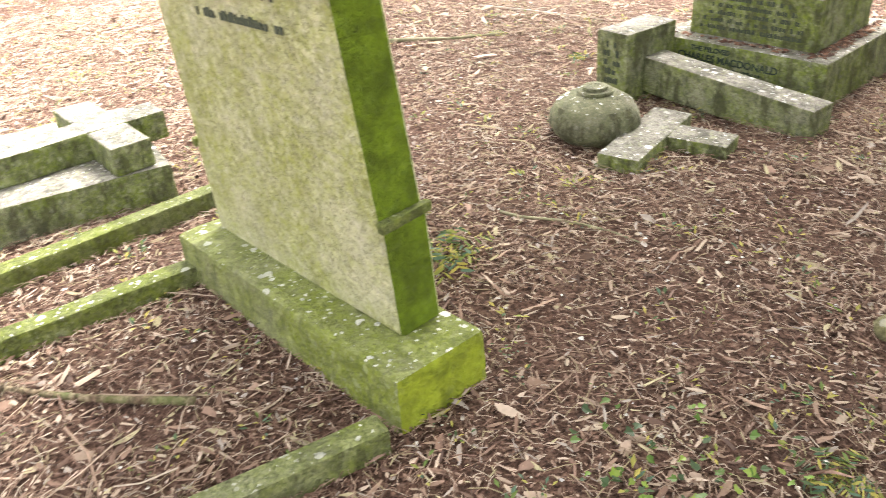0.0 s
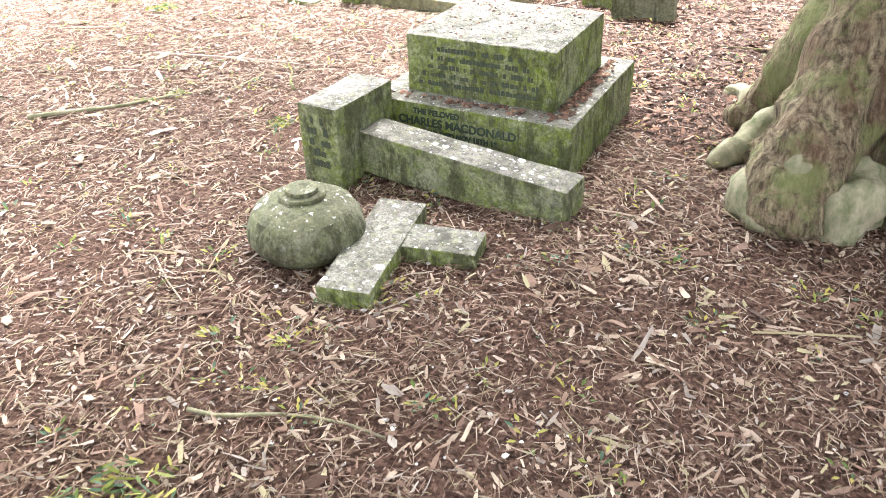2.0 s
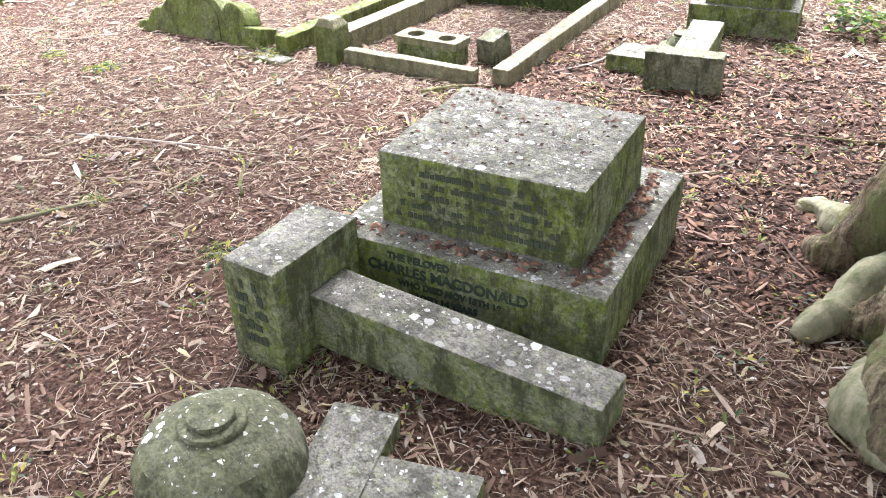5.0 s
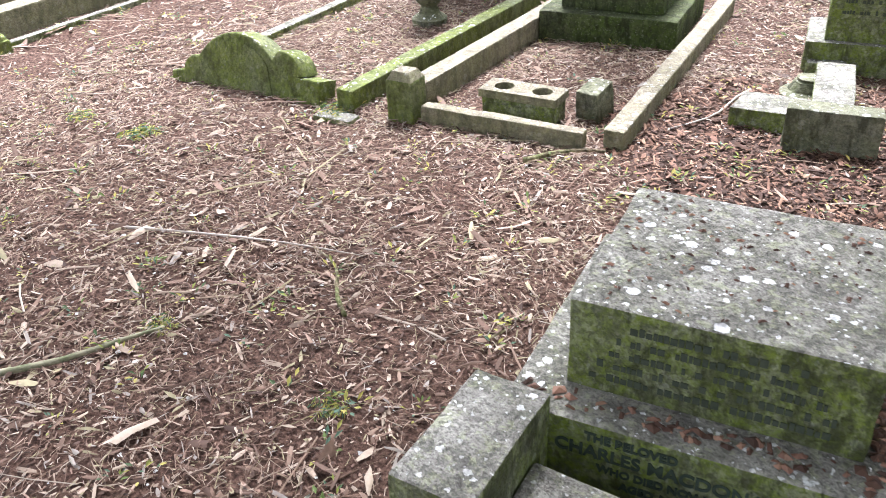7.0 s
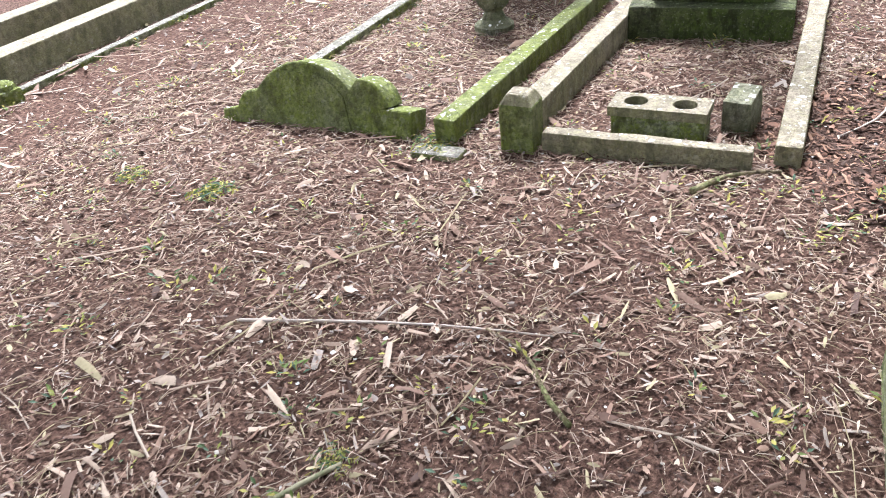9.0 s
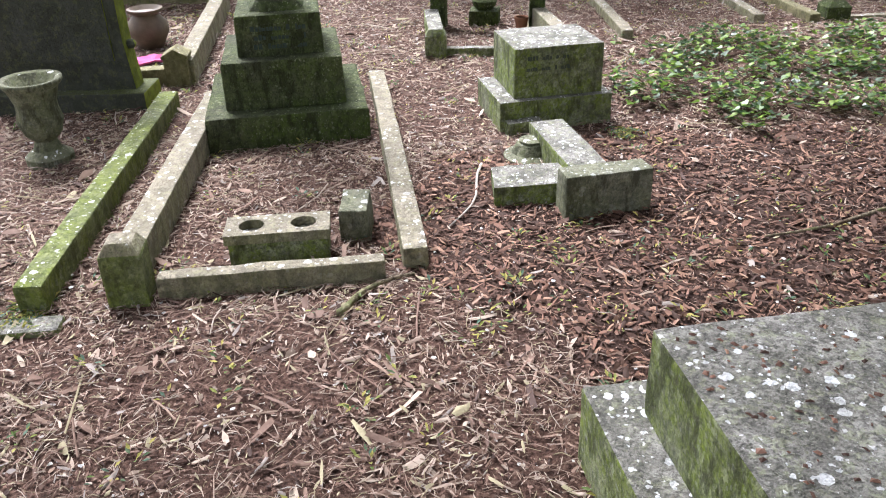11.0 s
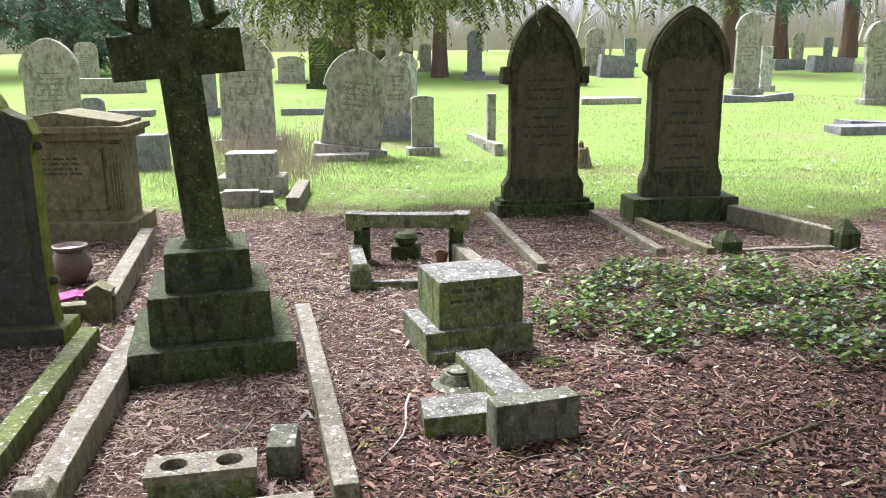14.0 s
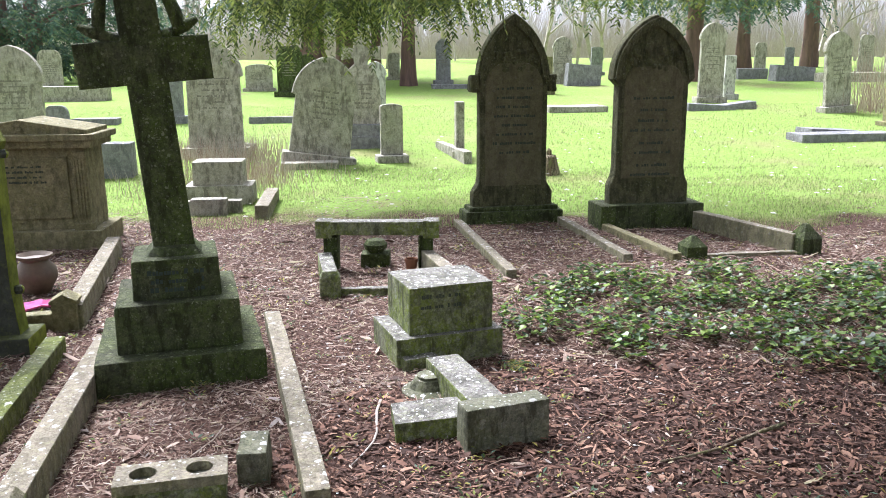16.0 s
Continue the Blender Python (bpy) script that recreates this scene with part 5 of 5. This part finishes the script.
def dry_litter(x, y):
    patchy = min(1.0, max(0.5, 0.85 + 0.7 * noise.noise((x * 1.9, y * 1.9, 7)) + 0.4 * noise.noise((x * 5, y * 5, 8))))
    return lawn_edge(x, y) * patchy * (0.12 if shaded_mulch(x, y) else 1.0)


rnd_l = random.Random(100)
AREA = (-5.0, 4.6, -3.6, 9.0)
NEAR = (-3.2, 3.4, -2.2, 3.6)
GX, GY = np.array(gx), np.array(gy)
GZ = np.array([q[2] for q in gverts]).reshape(len(gy), len(gx))


def surface_z(x, y):
    """Height of the ground mesh at many places at once."""
    i, j = np.searchsorted(GX, x) - 1, np.searchsorted(GY, y) - 1
    u, w = (x - GX[i]) / (GX[i + 1] - GX[i]), (y - GY[j]) / (GY[j + 1] - GY[j])
    low = GZ[j, i] * (1 - u) + GZ[j, i + 1] * u
    high = GZ[j + 1, i] * (1 - u) + GZ[j + 1, i + 1] * u
    return low * (1 - w) + high * w


def heap(name, pts, tops, mat, label, category):
    """One object from an array of pieces (pieces, corners, 3) that all share the same faces."""
    count, corners = pts.shape[:2]
    quads = (np.arange(count)[:, None, None] * corners + np.array(tops)[None]).reshape(-1)
    me = bpy.data.meshes.new(name)
    me.vertices.add(count * corners)
    me.vertices.foreach_set("co", pts.astype(np.float32).reshape(-1))
    me.loops.add(len(quads))
    me.loops.foreach_set("vertex_index", quads.astype(np.int32))
    me.polygons.add(len(quads) // 4)
    me.polygons.foreach_set("loop_start", np.arange(0, len(quads), 4, dtype=np.int32))
    me.update(calc_edges=True)
    me.materials.append(mat)
    return tagged(new(name, me), label, category, kind="stuff")


def chips(spots, rng, half_len, half_wid, lift):
    """Split shards: three rows of three corners, curled across and bent along, with ragged ends."""
    n_c = len(spots)
    x, y = spots[:, 0], spots[:, 1]
    a = rng.uniform(0, 2 * np.pi, n_c)
    ln = half_len[0] + (half_len[1] - half_len[0]) * rng.random(n_c) ** 2.2
    wd = np.minimum(half_wid[0] + (half_wid[1] - half_wid[0]) * rng.random(n_c) ** 2.0, ln * 0.6)
    z = surface_z(x, y) + rng.uniform(lift[0], lift[1], n_c)
    tilt, roll = rng.normal(0, 0.22, n_c), rng.normal(0, 0.45, n_c)
    bend, curl, skew = rng.normal(0, 0.10, n_c) * ln, rng.uniform(-0.1, 0.5, n_c) * wd, rng.uniform(-0.35, 0.35, n_c)
    pts = np.zeros((n_c, 9, 3))
    k = 0
    for u in (-1.0, 0.0, 1.0):
        width = rng.uniform(0.15, 0.95, n_c) if u else rng.uniform(0.8, 1.1, n_c)
        for w in (-1.0, 0.0, 1.0):
            px = ln * (u + 0.22 * u * rng.uniform(-1, 1, n_c)) + w * skew * wd
            py = wd * w * width + 0.05 * ln * rng.uniform(-1, 1, n_c) * abs(u)
            pz = bend * (1 - u * u) + curl * (1 - abs(w)) + px * tilt + py * roll
            pts[:, k, 0] = x + np.cos(a) * px - np.sin(a) * py
            pts[:, k, 1] = y + np.sin(a) * px + np.cos(a) * py
            pts[:, k, 2] = z + np.maximum(pz, -0.006)
            k += 1
    return pts


CHIP_FACES = [(0, 3, 4, 1), (1, 4, 5, 2), (3, 6, 7, 4), (4, 7, 8, 5)]
rng = np.random.default_rng(100)
for count, area_c, keep, ln_c, wd_c, lift, mat_c, label in (
        (60000, AREA, dry_litter, (0.005, 0.028), (0.0015, 0.0075), (0.001, 0.014), CHIPS, "small pale and brown bark chips on the ground"),
        (66000, NEAR, dry_litter, (0.004, 0.026), (0.0012, 0.0065), (0.001, 0.016), CHIPS, "small pale and brown bark chips on the ground"),
        (60000, (-3.4, 3.6, 3.3, 7.6), dry_litter, (0.004, 0.026), (0.0015, 0.0065), (0.001, 0.014), CHIPS, "small pale and brown bark chips on the ground"),
        (5200, AREA, dry_litter, (0.022, 0.060), (0.004, 0.014), (0.006, 0.020), CHIPS, "larger split bark flakes on the ground"),
        (30000, (-0.7, 3.8, 1.3, 4.2), shaded_mulch, (0.006, 0.030), (0.002, 0.010), (0.001, 0.014), MULCH, "dark bark mulch beyond the pedestal tomb, tree shade in its colour")):
    heap("bark_chips", chips(np.array(list(scatter(count, area_c, rnd_l, keep))), rng, ln_c, wd_c, lift), CHIP_FACES, mat_c, label, "bark chips")

# Crumbs of soil and bark between the chips
crumb_at = np.array(list(scatter(130000, (-3.0, 3.2, -1.9, 4.6), rnd_l)))
n_crumb = len(crumb_at)
crumb_r, crumb_a = 0.0015 + 0.005 * rng.random(n_crumb) ** 2, rng.uniform(0, 2 * np.pi, n_crumb)
crumb_z = surface_z(crumb_at[:, 0], crumb_at[:, 1]) + 0.002
crumb = np.zeros((n_crumb, 4, 3))
for k in range(4):
    r_k, a_k = crumb_r * rng.uniform(0.5, 1.3, n_crumb), crumb_a + k * np.pi / 2
    crumb[:, k] = np.stack((crumb_at[:, 0] + r_k * np.cos(a_k), crumb_at[:, 1] + r_k * np.sin(a_k), crumb_z + rng.uniform(-0.3, 1.0, n_crumb) * crumb_r), 1)
heap("soil_crumbs", crumb, [(0, 1, 2, 3)], CRUMBS, "reddish crumbs of soil and broken bark", "soil")

# Leaf scraps and cone bits lying on the pedestal tomb and the broken cross
v, f = [], []
on_tomb = pose(0.612, 1.352, 0, 0, 0, 17)
for k_n in range(420):
    if k_n < 130:
        q = Vector((rnd_l.uniform(-0.27, 0.27), rnd_l.uniform(-0.24, 0.24), 0.431))
    elif k_n < 340:
        q = Vector((0.31 + 0.05 * rnd_l.random() ** 2, rnd_l.uniform(-0.27, 0.34), 0.215))
    else:
        q = Vector((rnd_l.uniform(-0.38, 0.38), -0.285 - 0.06 * rnd_l.random(), 0.215))
    q = on_tomb @ q
    a, ln = rnd_l.uniform(0, 6.283), rnd_l.uniform(0.003, 0.010) * (1.0 if k_n < 130 else 1.7)
    wd, k, c, s_ = ln * rnd_l.uniform(0.3, 0.8), len(v), math.cos(a), math.sin(a)
    for px, py, pz in ((-ln, -wd, 0), (ln, -wd * 0.6, 0), (ln * 0.8, wd, 0), (-ln * 0.7, wd, 0), (0, 0, ln * 0.5)):
        v.append((q.x + c * px - s_ * py, q.y + s_ * px + c * py, q.z + pz))
    f += [(k, k + 1, k + 4), (k + 1, k + 2, k + 4), (k + 2, k + 3, k + 4), (k + 3, k, k + 4)]
flock("leaf_scraps", v, f, MULCH, "dark leaf scraps lying on the pedestal ledges", "leaf litter")



def straws(spots, rng, half_len, half_wid, bow):
    """Thin twigs and needles: a three-sided stick with one slight bend."""
    n_c = len(spots)
    x, y, a = spots[:, 0], spots[:, 1], rng.uniform(0, 2 * np.pi, n_c)
    ln = half_len[0] + (half_len[1] - half_len[0]) * rng.random(n_c) ** 2.0
    w, curve = rng.uniform(half_wid[0], half_wid[1], n_c), rng.normal(0, bow, n_c)
    z, slope = surface_z(x, y) + rng.uniform(0.004, 0.018, n_c), rng.normal(0, 0.10, n_c)
    pts = np.zeros((n_c, 9, 3))
    for r, u in enumerate((-1.0, 0.15, 1.0)):
        px, py = u * ln, curve * ln * (1 - u * u)
        cx, cy = x + np.cos(a) * px - np.sin(a) * py, y + np.sin(a) * px + np.cos(a) * py
        cz = z + 0.004 * (1 - u * u) + np.maximum(slope * px, -0.006)
        for k, (side, up) in enumerate(((-1.0, 0.0), (0.0, 1.6), (1.0, 0.0))):
            pts[:, 3 * r + k] = np.stack((cx + np.sin(a) * w * side, cy - np.cos(a) * w * side, cz + up * w), 1)
    return pts


for count, area_c, ln_c, wd_c, bow, label in ((40000, AREA, (0.010, 0.045), (0.0005, 0.0013), 0.16, "dry conifer needles and thin twigs"),
                                              (56000, NEAR, (0.008, 0.040), (0.0005, 0.0012), 0.16, "dry conifer needles and thin twigs"),
                                              (1500, AREA, (0.05, 0.17), (0.0012, 0.0032), 0.10, "thin fallen twigs lying on the litter")):
    heap("needles_and_twigs", straws(np.array(list(scatter(count, area_c, rnd_l, dry_litter))), rng, ln_c, wd_c, bow), CHIP_FACES, NEEDLES, label, "twigs")

v, f = [], []
for x, y in scatter(9500, AREA, rnd_l, lawn_edge):
    z, r = ground_z(x, y) + rnd_l.uniform(0.006, 0.012), 0.002 + 0.008 * rnd_l.random() ** 2.5
    k = len(v)
    for i in range(6):
        q = r * rnd_l.uniform(0.5, 1.2)
        v.append((x + q * math.cos(i * 1.047), y + q * math.sin(i * 1.047), z))
    v.append((x, y, z + 0.4 * r))
    f += [(k + i, k + (i + 1) % 6, k + 6) for i in range(6)]
for x, y in scatter(260, (-4, 9, 7.5, 15), rnd_l):
    z, r = ground_z(x, y) + 0.03, rnd_l.uniform(0.012, 0.035)
    k = len(v)
    for i in range(6):
        q = r * rnd_l.uniform(0.5, 1.2)
        v.append((x + q * math.cos(i * 1.047), y + q * math.sin(i * 1.047), z))
    v.append((x, y, z + 0.4 * r))
    f += [(k + i, k + (i + 1) % 6, k + 6) for i in range(6)]
flock("pale_flecks", v, f, SPECKS, "pale petals and flecks on the litter", "flecks")

# Sprigs of green weed
v, f = [], []
for x, y in scatter(2500, AREA, rnd_l, lawn_edge):
    n_leaf, size = rnd_l.randint(4, 12), rnd_l.uniform(0.010, 0.022)
    for _ in range(n_leaf):
        a, out = rnd_l.uniform(0, 6.283), rnd_l.uniform(0.0, 0.05)
        qx, qy = x + out * math.cos(a), y + out * math.sin(a)
        z = ground_z(qx, qy) + rnd_l.uniform(0.006, 0.03)
        c, s, k = math.cos(a), math.sin(a), len(v)
        up = rnd_l.uniform(0.1, 0.9) * size
        for px, py, pz in ((0, 0, 0), (size * 0.6, size * 0.28, up * 0.7), (size * 1.3, 0, up), (size * 0.6, -size * 0.28, up * 0.7)):
            v.append((qx + c * px - s * py, qy + s * px + c * py, z + pz))
        f.append((k, k + 1, k + 2, k + 3))
flock("green_sprigs", v, f, SPRIGS, "small green weeds sprouting through the litter", "weeds")


# ---- ivy patch ----
def in_ivy(x, y):
    w = 0.45 * noise.noise((x * 1.8, y * 1.8, 9))
    lower = 4.05 - 0.35 * min(max(x - 0.7, 0.0), 0.9) + w
    upper = 5.15 + 0.22 * min(x, 1.6) + w
    return 1.0 if lower < y < upper and x > 0.35 + w else 0.0


v, f = [], []
LEAF = [(0.0, 0.0), (0.15, 0.42), (0.5, 0.5), (0.58, 0.26), (1.0, 0.0), (0.58, -0.26), (0.5, -0.5), (0.15, -0.42)]
for x, y in scatter(7600, (0.1, 4.2, 3.3, 6.0), rnd_l, lambda x, y: in_ivy(x, y) * (0.25 + 0.75 * (noise.noise((x * 3, y * 3, 1)) > -0.12))):
    a, size = rnd_l.uniform(0, 6.283), rnd_l.uniform(0.022, 0.048)
    z = ground_z(x, y) + rnd_l.uniform(0.02, 0.11)
    tilt_x, tilt_y = rnd_l.uniform(-0.6, 0.6), rnd_l.uniform(-0.7, 0.3)
    c, s, k = math.cos(a), math.sin(a), len(v)
    for px, py in LEAF:
        wx, wy = size * (c * px - s * py), size * (s * px + c * py)
        v.append((x + wx, y + wy, z + wx * tilt_x + wy * tilt_y + 0.25 * size * abs(py)))
    f += [(k, k + 1, k + 2, k + 3), (k, k + 3, k + 4), (k, k + 4, k + 5), (k, k + 5, k + 6, k + 7)]
flock("ivy", v, f, IVY, "low patch of glossy green ivy over the litter", "ivy")
v, f = [], []
for _ in range(150):
    x, y = 2.50 + rnd_l.gauss(0, 0.16), -0.78 + rnd_l.gauss(0, 0.14)
    a, size = rnd_l.uniform(0, 6.283), rnd_l.uniform(0.014, 0.028)
    z = ground_z(x, y) + rnd_l.uniform(0.012, 0.04)
    tilt_x, tilt_y = rnd_l.uniform(-0.6, 0.6), rnd_l.uniform(-0.6, 0.6)
    c, s, k = math.cos(a), math.sin(a), len(v)
    for px, py in LEAF:
        wx, wy = size * (c * px - s * py), size * (s * px + c * py)
        v.append((x + wx, y + wy, z + wx * tilt_x + wy * tilt_y + 0.25 * size * abs(py)))
    f += [(k, k + 1, k + 2, k + 3), (k, k + 3, k + 4), (k, k + 4, k + 5), (k, k + 5, k + 6, k + 7)]
flock("ivy", v, f, IVY, "small ivy shoots creeping through the litter", "ivy")
v, f = [], []

# ---- lawn grass ----
for count, area, hgt in ((60000, (-5, 6.5, 6.6, 11), 0.032), (42000, (-9, 12, 10, 20), 0.042)):
    for x, y in scatter(count, area, rnd_l, lambda x, y: (1.0 if lawn_edge(x, y) < 0.3 else 0.0) * (1.0 if noise.noise((x * 0.9, y * 0.9, 2)) > -0.25 else 0.35)):
        a, h = rnd_l.uniform(0, 6.283), hgt * rnd_l.uniform(0.5, 1.3)
        z, w, k = ground_z(x, y) - 0.003, hgt * 0.10, len(v)
        c, s = math.cos(a) * w, math.sin(a) * w
        lx, ly = rnd_l.uniform(-0.5, 0.5) * h, rnd_l.uniform(-0.5, 0.5) * h
        v += [(x - c, y - s, z), (x + c, y + s, z), (x + lx, y + ly, z + h)]
        f.append((k, k + 1, k + 2))
flock("lawn_grass", v, f, GRASS, "short bright green grass", "grass")

# Dry stems round the middle headstones and the right-hand shrub
v, f = [], []
for cx, cy, rx_, ry_, cnt, hh in ((-2.6, 10.4, 1.0, 1.5, 1700, 0.22), (-3.2, 12.0, 1.0, 0.9, 900, 0.36), (9.3, 18.2, 0.9, 0.6, 260, 1.5)):
    for _ in range(cnt):
        x, y = cx + rnd_l.gauss(0, rx_ * 0.5), cy + rnd_l.gauss(0, ry_ * 0.5)
        z, k, h = rise(y), len(v), hh * rnd_l.uniform(0.3, 1.2)
        w = 0.004 + 0.002 * h
        tip = (x + rnd_l.uniform(-0.35, 0.35) * h, y + rnd_l.uniform(-0.3, 0.3) * h, z + h)
        v += [(x - w, y, z), (x + w, y, z), tip]
        f.append((k, k + 1, k + 2))
flock("dry_stems", v, f, DRYSTEM, "pale dry stems and brambles around the stones", "stems")

# ---- single pieces on the ground ----
def branch(a, b, r, label, mat=BARK):
    pts, rad = [], []
    for i in range(7):
        u = i / 6
        x, y = a[0] + (b[0] - a[0]) * u, a[1] + (b[1] - a[1]) * u
        x += 0.03 * math.sin(5 * u + a[0] * 7)
        y += 0.03 * math.sin(4 * u + a[1] * 5)
        pts.append((x - a[0], y - a[1], ground_z(x, y) + r * 0.8 + 0.008))
        rad.append(r * (1.1 - 0.6 * u))
    ob = single("branch", tube(pts, rad, 7), mat, label, "branch", a[0], a[1])
    return smooth(ob)


branch((1.62, -1.55), (1.0, -2.35), 0.011, "brown broken branch lying between kerbs")
branch((-0.24, 3.35), (-0.33, 2.72), 0.006, "pale fallen branch beside a kerb", TWIG_FAR)
branch((-0.62, 2.15), (-0.42, 2.36), 0.012, "split piece of reddish bark")
branch((1.35, 3.05), (0.75, 2.75), 0.008, "thin dark branch on the litter")
branch((1.1, -0.4), (1.55, -0.2), 0.006, "thin mossy twig lying on litter", BARK_GREEN)
branch((-1.35, 0.9), (-0.6, 1.25), 0.005, "thin pale twig on the litter", TWIG_FAR)
branch((-0.96, 0.06), (-0.69, 0.68), 0.011, "mossy green fallen branch lying on litter", BARK_GREEN)
branch((-0.35, 1.05), (-0.75, 1.2), 0.007, "long brown sliver of bark")
branch((1.9, -2.3), (1.92, -1.75), 0.009, "pale upright twig by the kerb", TWIG_FAR)
rb = bmesh.new()
bmesh.ops.create_icosphere(rb, subdivisions=3, radius=0.05)
for v_ in rb.verts:
    v_.co.z *= 0.7
smooth(single("rock", worn(rb, 0.012, 14), STONE_BROWN, "small rounded brown stone in the litter", "stone", 2.27, 0.08, 20, 0.02))


def fern(x, y, size, seed, label):
    rnd_f = random.Random(seed)
    vv, ff = [], []
    for i in range(11):
        a = i * 0.571 + rnd_f.uniform(-0.2, 0.2)
        sprays(vv, ff, rnd_f, (0, 0, 0.01), (math.cos(a), math.sin(a), 0.55), size * rnd_f.uniform(0.6, 1.1), 0.9, size * 0.24, 9)
    me = bpy.data.meshes.new("fern")
    me.from_pydata(vv, [], ff)
    me.materials.append(SPRIGS)
    ob = tagged(new("fern", me), label, "fern")
    ob.matrix_world = pose(x, y, ground_z(x, y))


fern(1.29, -0.72, 0.16, 1, "small green fern beside the headstone base")
fern(2.55, -0.45, 0.10, 2, "small blue-green seedling in the litter")
fern(2.45, -0.95, 0.09, 3, "small green seedling in the litter")
fern(-2.05, 1.32, 0.10, 4, "tuft of bright green weed")
fern(-2.45, 1.25, 0.08, 5, "tuft of bright green weed")
fern(-3.1, 0.95, 0.08, 6, "tuft of bright green weed")
fern(-1.58, 2.02, 0.10, 7, "green leaves by the kerb end")
fern(0.35, 3.75, 0.10, 8, "green weed by the small pedestal")
fern(1.15, 0.95, 0.09, 9, "green moss tuft by the broken shaft")
fern(-0.1, 0.75, 0.06, 10, "tuft of yellow-green moss")
fern(-0.75, 0.65, 0.06, 11, "tuft of yellow-green moss")
